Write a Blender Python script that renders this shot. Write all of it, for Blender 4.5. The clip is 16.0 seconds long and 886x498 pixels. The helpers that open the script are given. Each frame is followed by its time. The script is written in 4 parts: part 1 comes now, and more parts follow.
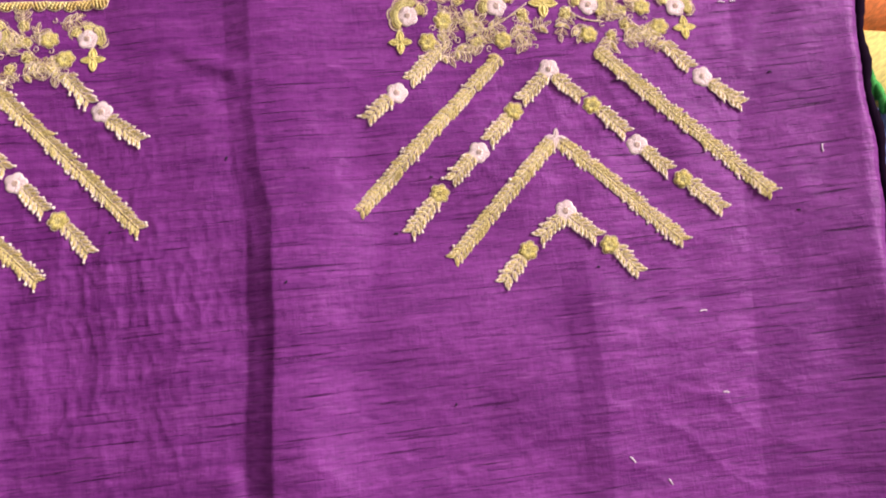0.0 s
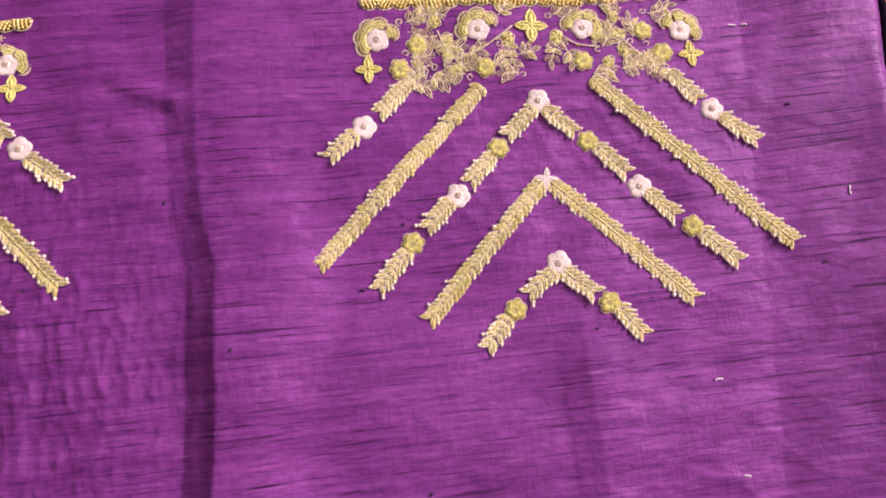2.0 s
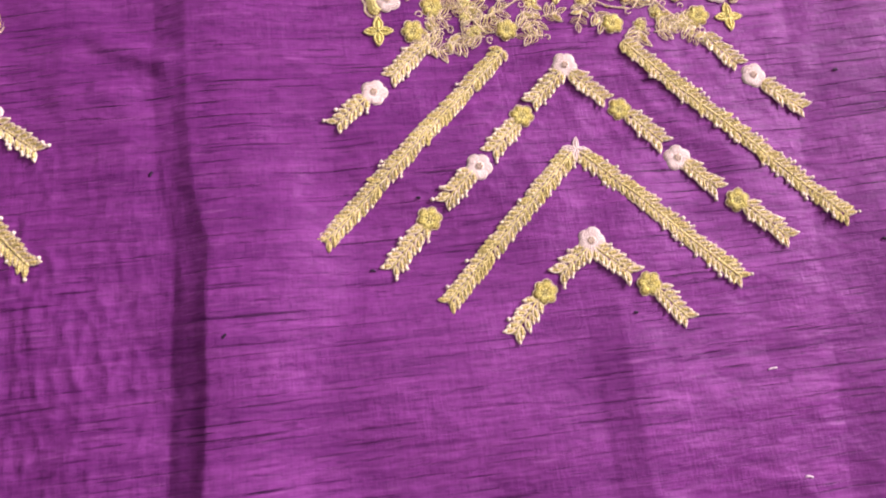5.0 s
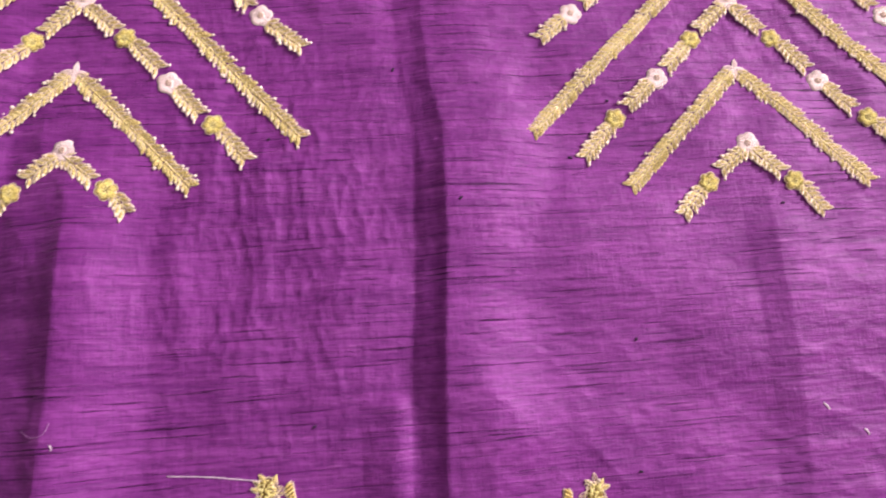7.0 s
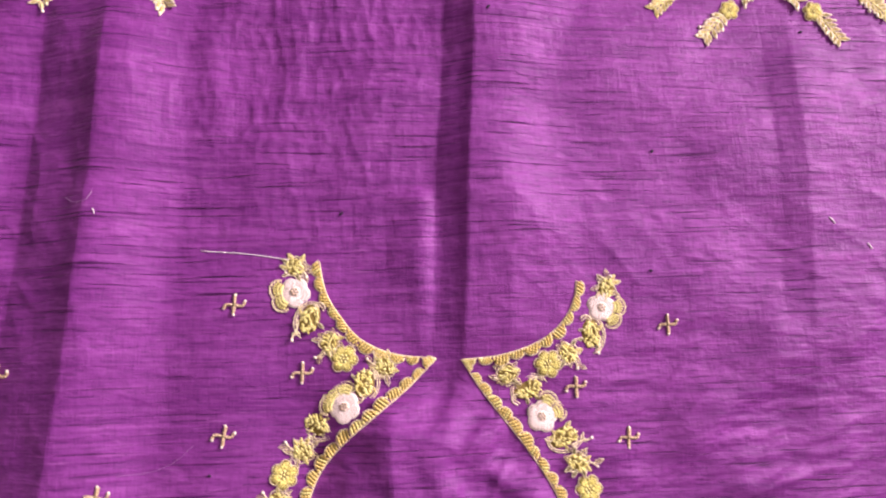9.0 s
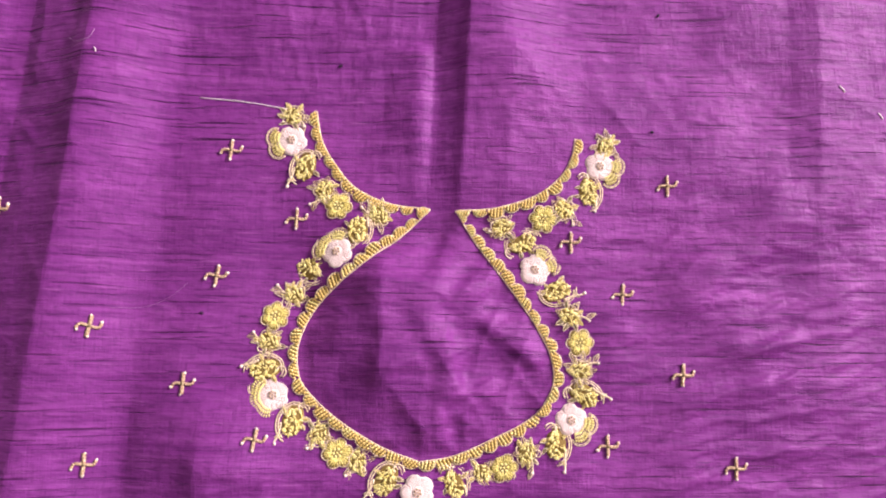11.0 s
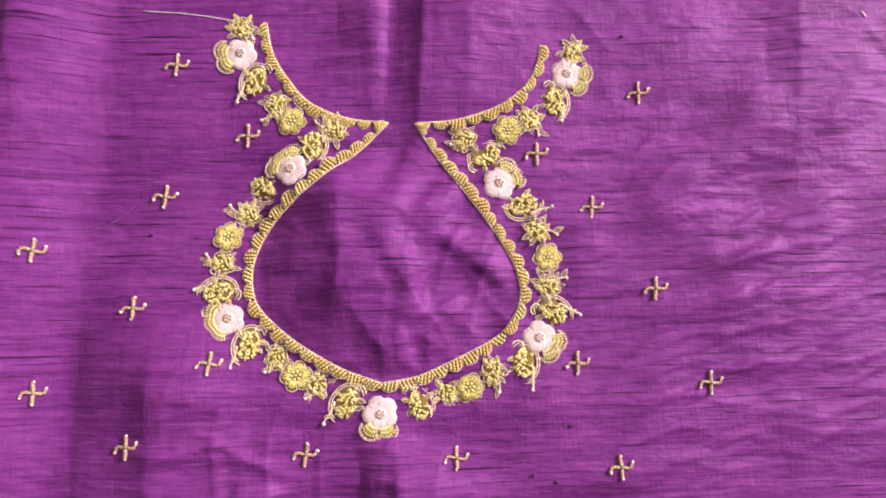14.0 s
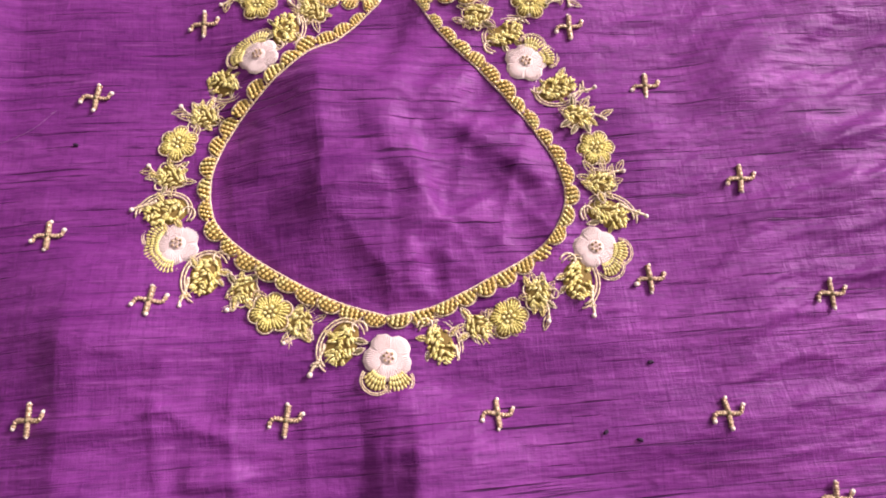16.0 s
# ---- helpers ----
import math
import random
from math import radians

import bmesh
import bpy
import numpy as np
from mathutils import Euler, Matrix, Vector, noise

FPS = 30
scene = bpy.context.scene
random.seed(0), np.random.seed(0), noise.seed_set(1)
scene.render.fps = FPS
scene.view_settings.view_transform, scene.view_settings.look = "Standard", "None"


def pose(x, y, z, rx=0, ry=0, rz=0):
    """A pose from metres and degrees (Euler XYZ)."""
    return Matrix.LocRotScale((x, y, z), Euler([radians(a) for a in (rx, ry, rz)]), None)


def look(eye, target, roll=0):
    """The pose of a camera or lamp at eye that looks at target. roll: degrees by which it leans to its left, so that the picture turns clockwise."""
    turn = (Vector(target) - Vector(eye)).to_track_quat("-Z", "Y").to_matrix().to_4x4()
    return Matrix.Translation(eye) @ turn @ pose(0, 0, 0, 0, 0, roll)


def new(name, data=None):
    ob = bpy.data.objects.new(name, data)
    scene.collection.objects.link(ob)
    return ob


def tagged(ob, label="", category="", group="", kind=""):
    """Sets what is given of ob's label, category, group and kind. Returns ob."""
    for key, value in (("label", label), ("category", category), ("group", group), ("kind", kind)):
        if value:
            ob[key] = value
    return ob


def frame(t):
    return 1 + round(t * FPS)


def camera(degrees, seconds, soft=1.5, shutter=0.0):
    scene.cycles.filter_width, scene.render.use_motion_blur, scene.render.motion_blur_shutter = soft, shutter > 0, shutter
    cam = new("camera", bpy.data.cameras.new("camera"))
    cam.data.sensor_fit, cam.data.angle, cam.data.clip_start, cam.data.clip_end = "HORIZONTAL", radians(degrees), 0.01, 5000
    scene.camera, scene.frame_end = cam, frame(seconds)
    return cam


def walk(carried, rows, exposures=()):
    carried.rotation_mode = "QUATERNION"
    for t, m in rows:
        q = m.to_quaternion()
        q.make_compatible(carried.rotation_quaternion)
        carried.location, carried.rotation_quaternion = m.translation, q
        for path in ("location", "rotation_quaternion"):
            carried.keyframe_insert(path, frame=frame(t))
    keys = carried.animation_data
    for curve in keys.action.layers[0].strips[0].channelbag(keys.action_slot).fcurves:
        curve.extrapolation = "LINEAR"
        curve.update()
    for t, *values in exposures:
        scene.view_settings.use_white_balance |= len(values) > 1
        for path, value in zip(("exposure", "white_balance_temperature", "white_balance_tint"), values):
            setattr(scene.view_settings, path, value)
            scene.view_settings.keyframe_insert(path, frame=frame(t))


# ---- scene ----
cam = camera(64.4, 16.0, soft=1.9, shutter=0.4)
PATH = [
    (0, (0.073, 0.154, 0.454), (0.155, 0.512, -1.512), 14.5),
    (0.5, (0.072, 0.14, 0.449), (0.156, 0.486, -1.519), 15.2),
    (1, (0.071, 0.145, 0.434), (0.165, 0.493, -1.533), 16.5),
    (1.5, (0.077, 0.17, 0.413), (0.177, 0.553, -1.547), 16.1),
    (2, (0.084, 0.186, 0.395), (0.194, 0.608, -1.557), 16.1),
    (2.5, (0.09, 0.192, 0.381), (0.203, 0.64, -1.565), 16.0),
    (3, (0.087, 0.197, 0.356), (0.201, 0.658, -1.587), 16.0),
    (3.2, (0.086, 0.201, 0.346), (0.197, 0.674, -1.594), 15.2),
    (5.3, (0.064, 0.151, 0.348), (0.204, 0.646, -1.585), 17.0),
    (5.5, (0.055, 0.135, 0.358), (0.198, 0.625, -1.575), 17.7),
    (6, (0.019, 0.117, 0.381), (0.167, 0.595, -1.556), 19.5),
    (6.5, (-0.011, 0.104, 0.39), (0.107, 0.583, -1.548), 17.2),
    (7, (-0.036, 0.089, 0.404), (0.071, 0.537, -1.542), 17.5),
    (7.5, (-0.066, 0.064, 0.403), (0.031, 0.51, -1.544), 16.9),
    (8, (-0.081, 0.04, 0.405), (0.015, 0.482, -1.543), 17.2),
    (8.5, (-0.064, 0.008, 0.4), (0.035, 0.422, -1.555), 19.1),
    (9, (-0.036, -0.015, 0.4), (0.055, 0.364, -1.562), 19.7),
    (9.5, (-0.014, -0.026, 0.397), (0.044, 0.343, -1.568), 16.3),
    (10, (-0.009, -0.044, 0.391), (0.016, 0.331, -1.573), 11.9),
    (10.2, (-0.01, -0.057, 0.391), (0.015, 0.315, -1.574), 11.9),
    (12.5, (-0.008, -0.105, 0.368), (0.017, 0.173, -1.612), 13.2),
    (13, (-0.005, -0.112, 0.367), (0.022, 0.155, -1.615), 13.6),
    (13.5, (0.005, -0.112, 0.367), (0.037, 0.151, -1.616), 14.1),
    (14, (0.015, -0.111, 0.365), (0.05, 0.144, -1.618), 14.4),
    (14.5, (0.019, -0.123, 0.341), (0.051, 0.14, -1.641), 12.5),
    (15, (0.018, -0.147, 0.304), (0.043, 0.184, -1.669), 9.1),
    (15.5, (0.013, -0.163, 0.272), (0.044, 0.263, -1.682), 7.9),
    (16, (0.013, -0.183, 0.26), (0.044, 0.372, -1.661), 6.5),
]
walk(cam, [(t, look(eye, target, roll)) for t, eye, target, roll in PATH], exposures=[(0, 0.20), (1.5, 0.26), (3, 0.12), (5.5, 0.32), (8, 0.46), (9, 0.58), (10, 0.60), (12.5, 0.44), (16, 0.42)])

# ---- light: unseen lamp high on the far side of the cloth, added overhead fill, room bounce ----
world = bpy.data.worlds.new("world")
scene.world = world
world.use_nodes = True
world.node_tree.nodes["Background"].inputs[0].default_value = (0.9, 0.95, 1.0, 1)
world.node_tree.nodes["Background"].inputs[1].default_value = 0.05
# source unseen; its side is taken from where the shadows fall
key = new("high_side_light", bpy.data.lights.new("high_side_light", "AREA"))
key.data.shape, key.data.size, key.data.size_y = "RECTANGLE", 2.0, 1.5
key.data.energy, key.data.color = 335.0, (1.0, 0.90, 0.85)
key.matrix_world = look((3.25, 2.25, 2.35), (0.0, 0.1, 0.0))

# added fill with no known source, put overhead to brighten the middle
top = new("overhead_fill_light", bpy.data.lights.new("overhead_fill_light", "AREA"))
top.data.shape, top.data.size = "DISK", 0.5
top.data.energy, top.data.color = 12.0, (1.0, 0.93, 0.90)
top.matrix_world = look((0.05, 0.25, 2.85), (0.05, 0.25, 0.0))

MM = 0.001


# ---- materials ----
def nodes_of(name):
    m = bpy.data.materials.new(name)
    m.use_nodes = True
    nt = m.node_tree
    return m, nt, nt.nodes["Principled BSDF"]


def add(nt, kind, **values):
    n = nt.nodes.new(kind)
    for k, v in values.items():
        n.inputs[k].default_value = v
    return n


def ramp(nt, fac, stops):
    r = nt.nodes.new("ShaderNodeValToRGB")
    e = r.color_ramp.elements
    while len(e) < len(stops):
        e.new(0.5)
    for el, (p, c) in zip(e, stops):
        el.position = p
        el.color = (c, c, c, 1) if isinstance(c, (int, float)) else (*c, 1)
    nt.links.new(fac, r.inputs[0])
    return r.outputs[0]


def mix(nt, fac, a, b, blend="MIX"):
    n = nt.nodes.new("ShaderNodeMix")
    n.data_type, n.blend_type = "RGBA", blend
    for sock, v in ((n.inputs["Factor"], fac), (n.inputs[6], a), (n.inputs[7], b)):
        if isinstance(v, bpy.types.NodeSocket):
            nt.links.new(v, sock)
        elif isinstance(v, (int, float)):
            sock.default_value = v
        else:
            sock.default_value = (*v, 1)
    return n.outputs[2]


def stretched(nt, coord, sx, sy, turn=0.0, detail=3.0, rough=0.55):
    """Noise drawn out along the threads: sx and sy are its features a metre along and across them."""
    mp = nt.nodes.new("ShaderNodeMapping")
    mp.vector_type = "TEXTURE"
    mp.inputs["Rotation"].default_value = (0, 0, radians(turn))
    mp.inputs["Scale"].default_value = (1 / sx, 1 / sy, 1)
    nt.links.new(coord, mp.inputs[0])
    n = add(nt, "ShaderNodeTexNoise", Scale=1.0, Detail=detail, Roughness=rough)
    nt.links.new(mp.outputs[0], n.inputs["Vector"])
    return n.outputs["Fac"]


def mat_silk():
    m, nt, b = nodes_of("raw_silk")
    co = nt.nodes.new("ShaderNodeTexCoord").outputs["Object"]
    weft = stretched(nt, co, 70, 900, 6)
    warp = stretched(nt, co, 900, 40, 6)
    slub = stretched(nt, co, 17, 600, 7.8, 3.0)
    slub2 = stretched(nt, co, 55, 430, 6.4, 2.5)
    pale = stretched(nt, co, 40, 480, 7.0, 3.0)
    broad = stretched(nt, co, 3.5, 95, 6, 4.0, 0.6)
    streak = stretched(nt, co, 15, 230, 7.2, 3.5, 0.6)
    mottle = stretched(nt, co, 130, 190, 0, 4.0, 0.6)
    where = stretched(nt, co, 5, 11, 0, 3.0)
    patch = stretched(nt, co, 12, 20, 6, 4.0)
    brush = stretched(nt, co, 210, 22, 12, 4.0, 0.6)
    cross = stretched(nt, co, 150, 26, -24, 4.0, 0.6)
    fibre = stretched(nt, co, 40, 170, 4, 3.0, 0.6)
    pucker = stretched(nt, co, 60, 120, -10, 2.0, 0.5)
    tuck = stretched(nt, co, 26, 95, 18, 2.0, 0.5)
    base = mix(nt, ramp(nt, patch, [(0.30, 0.0), (0.70, 1.0)]), (0.140, 0.0144, 0.175), (0.205, 0.0299, 0.244))
    base = mix(nt, ramp(nt, broad, [(0.38, 0.0), (0.64, 0.60)]), base, (0.260, 0.0443, 0.304))
    base = mix(nt, ramp(nt, streak, [(0.32, 0.42), (0.50, 0.0)]), base, (0.088, 0.0083, 0.115))
    base = mix(nt, ramp(nt, streak, [(0.52, 0.0), (0.70, 0.38)]), base, (0.326, 0.0721, 0.363))
    base = mix(nt, ramp(nt, mottle, [(0.36, 0.30), (0.56, 0.0)]), base, (0.093, 0.0093, 0.115))
    base = mix(nt, ramp(nt, weft, [(0.45, 0.0), (0.78, 0.16)]), base, (0.316, 0.0824, 0.340))
    base = mix(nt, ramp(nt, warp, [(0.50, 0.0), (0.80, 0.06)]), base, (0.084, 0.0093, 0.110))
    dash = stretched(nt, co, 85, 560, 5.5, 2.5)
    drop = stretched(nt, co, 560, 95, 7, 2.5)
    base = mix(nt, ramp(nt, dash, [(0.54, 0.0), (0.70, 0.50)]), base, (0.080, 0.0069, 0.105))
    base = mix(nt, ramp(nt, drop, [(0.55, 0.0), (0.70, 0.26)]), base, (0.085, 0.0078, 0.112))
    gate = ramp(nt, where, [(0.36, 0.28), (0.58, 1.0)])
    dark = mix(nt, 1.0, ramp(nt, slub, [(0.595, 0.0), (0.680, 1.0)]), gate, "MULTIPLY")
    dark2 = mix(nt, 1.0, ramp(nt, slub2, [(0.630, 0.0), (0.74, 0.75)]), gate, "MULTIPLY")
    base = mix(nt, ramp(nt, pale, [(0.62, 0.0), (0.74, 0.40)]), base, (0.391, 0.1133, 0.423))
    base = mix(nt, dark, base, (0.033, 0.0020, 0.044))
    base = mix(nt, dark2, base, (0.054, 0.0041, 0.070))
    nt.links.new(base, b.inputs["Base Color"])
    nt.links.new(ramp(nt, fibre, [(0.30, 0.48), (0.70, 0.60)]), b.inputs["Roughness"])
    b.inputs["Metallic"].default_value = 0.10
    b.inputs["Specular IOR Level"].default_value = 0.20
    b.inputs["Sheen Weight"].default_value = 0.08
    b.inputs["Sheen Roughness"].default_value = 0.4
    b.inputs["Sheen Tint"].default_value = (1.0, 0.62, 0.95, 1)
    h = mix(nt, 0.75, mix(nt, 0.5, weft, warp), (0.5, 0.5, 0.5))
    h = mix(nt, 0.40, h, mottle, "ADD")
    h = mix(nt, 0.36, h, ramp(nt, pucker, [(0.30, 0.0), (0.50, 0.75), (0.70, 0.80)]), "ADD")
    h = mix(nt, 0.28, h, ramp(nt, tuck, [(0.35, 0.0), (0.49, 0.85), (0.55, 1.0), (0.70, 0.2)]), "ADD")
    h = mix(nt, 0.55, h, streak, "ADD")
    h = mix(nt, 0.45, h, pale, "ADD")
    h = mix(nt, 0.50, h, dark, "SUBTRACT")
    h = mix(nt, 0.35, h, mix(nt, 0.5, dash, drop), "SUBTRACT")
    rough_part = ramp(nt, where, [(0.42, 1.0), (0.62, 0.20)])
    h = mix(nt, 0.55, h, mix(nt, 1.0, brush, rough_part, "MULTIPLY"), "ADD")
    h = mix(nt, 0.6, h, mix(nt, 1.0, cross, rough_part, "MULTIPLY"), "ADD")
    bump = add(nt, "ShaderNodeBump", Strength=0.70, Distance=0.0012)
    nt.links.new(h, bump.inputs["Height"])
    nt.links.new(bump.outputs[0], b.inputs["Normal"])
    return m


def mat_thread(name, colour, second, metal=0.0, rough=0.45, grain=1400.0, bump=0.5, spec=0.5, gaps=0.0):
    """Thread or bead. gaps: how far shade between its coils is put into the colour."""
    m, nt, b = nodes_of(name)
    co = nt.nodes.new("ShaderNodeTexCoord").outputs["Object"]
    n = add(nt, "ShaderNodeTexNoise", Scale=grain, Detail=2.0)
    nt.links.new(co, n.inputs["Vector"])
    info = nt.nodes.new("ShaderNodeObjectInfo").outputs["Random"]
    isle = nt.nodes.new("ShaderNodeNewGeometry").outputs["Random Per Island"]
    c = mix(nt, isle, colour, second)
    c = mix(nt, ramp(nt, info, [(0.0, 0.0), (1.0, 0.4)]), c, tuple(0.70 * v for v in colour))
    c = mix(nt, ramp(nt, n.outputs["Fac"], [(0.35, 0.0), (0.7, 0.22)]), c, tuple(0.55 * v for v in second))
    high = n.outputs["Fac"]
    if gaps:
        vor = add(nt, "ShaderNodeTexVoronoi", Scale=1050.0, Randomness=0.85)
        nt.links.new(co, vor.inputs["Vector"])
        # cell edges darkened in colour, standing in for crevice shade
        edge = ramp(nt, vor.outputs["Distance"], [(0.40, 0.0), (0.80, gaps)])
        c = mix(nt, edge, c, tuple(0.28 * v * w for v, w in zip(second, (1.0, 0.85, 0.6))))
        c = mix(nt, ramp(nt, vor.outputs["Color"], [(0.55, 0.0), (0.95, 0.35)]), c, (0.98, 0.86, 0.66))
        high = mix(nt, 0.85, high, ramp(nt, vor.outputs["Distance"], [(0.0, 1.0), (0.8, 0.0)]))
    nt.links.new(c, b.inputs["Base Color"])
    b.inputs["Metallic"].default_value, b.inputs["Roughness"].default_value = metal, rough
    b.inputs["Specular IOR Level"].default_value = spec
    bp = add(nt, "ShaderNodeBump", Strength=0.9 if gaps else bump, Distance=0.0005 if gaps else 0.0003)
    nt.links.new(high, bp.inputs["Height"])
    nt.links.new(bp.outputs[0], b.inputs["Normal"])
    return m


def mat_plain(name, colour, rough=0.8, scale=30.0, depth=0.001):
    m, nt, b = nodes_of(name)
    co = nt.nodes.new("ShaderNodeTexCoord").outputs["Object"]
    n = add(nt, "ShaderNodeTexNoise", Scale=scale, Detail=5.0)
    nt.links.new(co, n.inputs["Vector"])
    c = mix(nt, ramp(nt, n.outputs["Fac"], [(0.3, 0.0), (0.7, 1.0)]), colour, tuple(0.75 * v for v in colour))
    nt.links.new(c, b.inputs["Base Color"])
    b.inputs["Roughness"].default_value = rough
    bp = add(nt, "ShaderNodeBump", Strength=0.4, Distance=depth)
    nt.links.new(n.outputs["Fac"], bp.inputs["Height"])
    nt.links.new(bp.outputs[0], b.inputs["Normal"])
    return m


def mat_woven(name, colour):
    m, nt, b = nodes_of(name)
    co = nt.nodes.new("ShaderNodeTexCoord").outputs["Object"]
    n = stretched(nt, co, 120, 500, 40, 3.0)
    c = mix(nt, ramp(nt, n, [(0.35, 0.0), (0.65, 1.0)]), colour, tuple(0.6 * v for v in colour))
    nt.links.new(c, b.inputs["Base Color"])
    b.inputs["Roughness"].default_value = 0.85
    bp = add(nt, "ShaderNodeBump", Strength=0.6, Distance=0.001)
    nt.links.new(n, bp.inputs["Height"])
    nt.links.new(bp.outputs[0], b.inputs["Normal"])
    return m


SILK = mat_silk()
EDGE_DARK = mat_thread("near_black_edge", (0.012, 0.002, 0.017), (0.007, 0.002, 0.010), 0.0, 0.9, 900, 0.6, 0.05)
GOLD = mat_thread("gold_bullion", (1.0, 0.82, 0.42), (0.98, 0.76, 0.34), 0.06, 0.30, gaps=0.55)
OLIVE = mat_thread("olive_gold_thread", (0.96, 0.78, 0.36), (0.84, 0.66, 0.26), 0.08, 0.34, gaps=0.60)
CORD = mat_thread("rose_gold_cord", (1.0, 0.82, 0.68), (0.96, 0.72, 0.54), 0.05, 0.30, gaps=0.45)
YELLOW = mat_thread("yellow_silk_thread", (0.98, 0.84, 0.32), (0.92, 0.75, 0.22), 0.05, 0.36, gaps=0.35)
WHITE = mat_thread("white_satin_stitch", (0.90, 0.71, 0.75), (0.88, 0.69, 0.73), 0.0, 0.5, 1800, 0.3, 0.4)
PEARL = mat_thread("pearl_bead", (0.98, 0.84, 0.80), (0.95, 0.76, 0.72), 0.0, 0.15, 600, 0.05, 0.8)
PEWTER = mat_thread("dull_gold_bead", (0.36, 0.29, 0.17), (0.30, 0.24, 0.14), 0.3, 0.35, 900, 0.2)
BLUSH = mat_thread("blush_gold_thread", (0.86, 0.62, 0.46), (0.70, 0.46, 0.30), 0.15, 0.30, gaps=0.8)
HAIR = mat_plain("lavender_hair_thread", (0.42, 0.20, 0.46), 0.6, 900, 0.0002)
LINT = mat_plain("white_lint", (0.90, 0.74, 0.90), 0.7, 900, 0.0002)
KNOT = mat_plain("dark_thread_knot", (0.035, 0.006, 0.05), 0.8, 900, 0.0002)
BEADGOLD = mat_thread("gold_bullion_bead", (0.98, 0.74, 0.30), (0.86, 0.60, 0.20), 0.15, 0.28, 1600, 0.3, 0.7)
ROSE = mat_thread("rose_silk_tip", (0.98, 0.80, 0.70), (0.95, 0.70, 0.58), 0.05, 0.35, 1600, 0.4, 0.5)
CHIP = mat_thread("yellow_gold_chip", (1.0, 0.88, 0.44), (0.88, 0.72, 0.26), 0.10, 0.30, 1600, 0.3, 0.6)
UNDER = mat_thread("dark_olive_padding", (0.34, 0.23, 0.07), (0.24, 0.15, 0.05), 0.0, 0.7, 1200, 0.6, 0.2)
# unseen room; wall and ceiling colours lowered to cut the bounce
WALL = mat_plain("beige_unseen_wall", (0.30, 0.26, 0.22), 0.85, 9, 0.002)
CEIL = mat_plain("pale_unseen_ceiling", (0.52, 0.51, 0.50), 0.9, 9, 0.002)
FLOOR = mat_plain("grey_floor", (0.36, 0.34, 0.32), 0.5, 12, 0.001)

# ---- relief of the cloth, in millimetres ----
rng = np.random.RandomState(7)
WAVES = [(rng.uniform(25, 120), rng.uniform(0, 6.28), rng.uniform(0, 6.28)) for _ in range(22)]
PUCKERS = [(rng.uniform(13, 34), rng.uniform(0, 6.28), rng.uniform(0, 6.28)) for _ in range(14)]


def smooth(a):
    a = np.clip(a, 0, 1)
    return a * a * (3 - 2 * a)


def crest(x, y, line, high, wl, wr):
    """A fold whose crest runs along line, (y, x) pairs; it falls off within wl on its left and wr on its right."""
    ys, xs = zip(*sorted(line))
    u = x - np.interp(y, ys, xs)
    hy, hh = zip(*sorted(high))
    q = np.clip((np.sqrt(u * u + 1.2) - 1.1) / (1.12 * wl), 0, 1)
    left = 1 - 0.65 * (q + 0.06 * np.sin(6.2832 * q) / 1.0) - 0.35 * np.sin(1.5708 * q)
    right = 1 - smooth((np.sqrt(u * u + 3.0) - 1.7) / wr)
    return np.interp(y, hy, hh) * np.where(u < 0, left, right)


def ridge(x, y, a, b, h, w, lop=0.0):
    """A short rounded wrinkle from a to b, tapering at both ends."""
    dx, dy = b[0] - a[0], b[1] - a[1]
    n = math.hypot(dx, dy)
    s = ((x - a[0]) * dx + (y - a[1]) * dy) / n / n
    d = ((x - a[0]) * dy - (y - a[1]) * dx) / n
    ww = np.where(d * (1 if lop > 0 else -1) > 0, w * (1 + abs(lop)), w)
    return h * np.exp(-(d / ww) ** 2) * smooth(np.minimum(s, 1 - s) * 4 + 0.05)


CREASES = []
for cx, cy, rx, ry, lean, spread, lo, hi, amp, count in (
        (-110, 190, 95, 130, 14, 24, 7, 22, 0.34, 22),
        (-40, 340, 90, 60, 95, 40, 18, 34, 0.55, 6),
        (10, -85, 62, 58, 60, 80, 15, 32, 1.35, 10),
        (175, -80, 110, 110, 112, 14, 9, 26, 0.80, 15),
        (-60, -185, 90, 45, 130, 50, 18, 36, 1.20, 7),
        (250, 120, 130, 110, 100, 30, 24, 50, 0.60, 6),
        (170, 330, 190, 110, 95, 60, 26, 50, 0.35, 7),
        (-300, 60, 90, 220, 10, 50, 20, 44, 0.80, 7),
        (60, 90, 90, 90, 40, 60, 24, 50, 0.45, 6)):
    for _ in range(count):
        CREASES.append((cx, cy, rx, ry, radians(lean + rng.uniform(-spread, spread)), rng.uniform(lo, hi), amp * rng.uniform(0.5, 1.3), rng.uniform(0, 6.28, 4)))


def creases(x, y):
    """Fields of short sharp creases, each field with its own lean."""
    z = np.zeros_like(x)
    for cx, cy, rx, ry, a, lam, amp, ph in CREASES:
        mask = np.exp(-(((x - cx) / rx) ** 2 + ((y - cy) / ry) ** 2))
        u, v = x * math.cos(a) + y * math.sin(a), -x * math.sin(a) + y * math.cos(a)
        line = u * 3.1416 / lam + 0.7 * np.sin(v / (1.3 * lam) + ph[0]) + 0.5 * np.sin(v / (0.6 * lam) + u / 90 + ph[1]) + ph[2]
        run = smooth(0.35 + 0.9 * np.sin(v / (1.1 * lam) + u / (1.7 * lam) + ph[3]))
        z += amp * mask * run * (1 - np.abs(np.sin(line))) ** 2.5
    return z


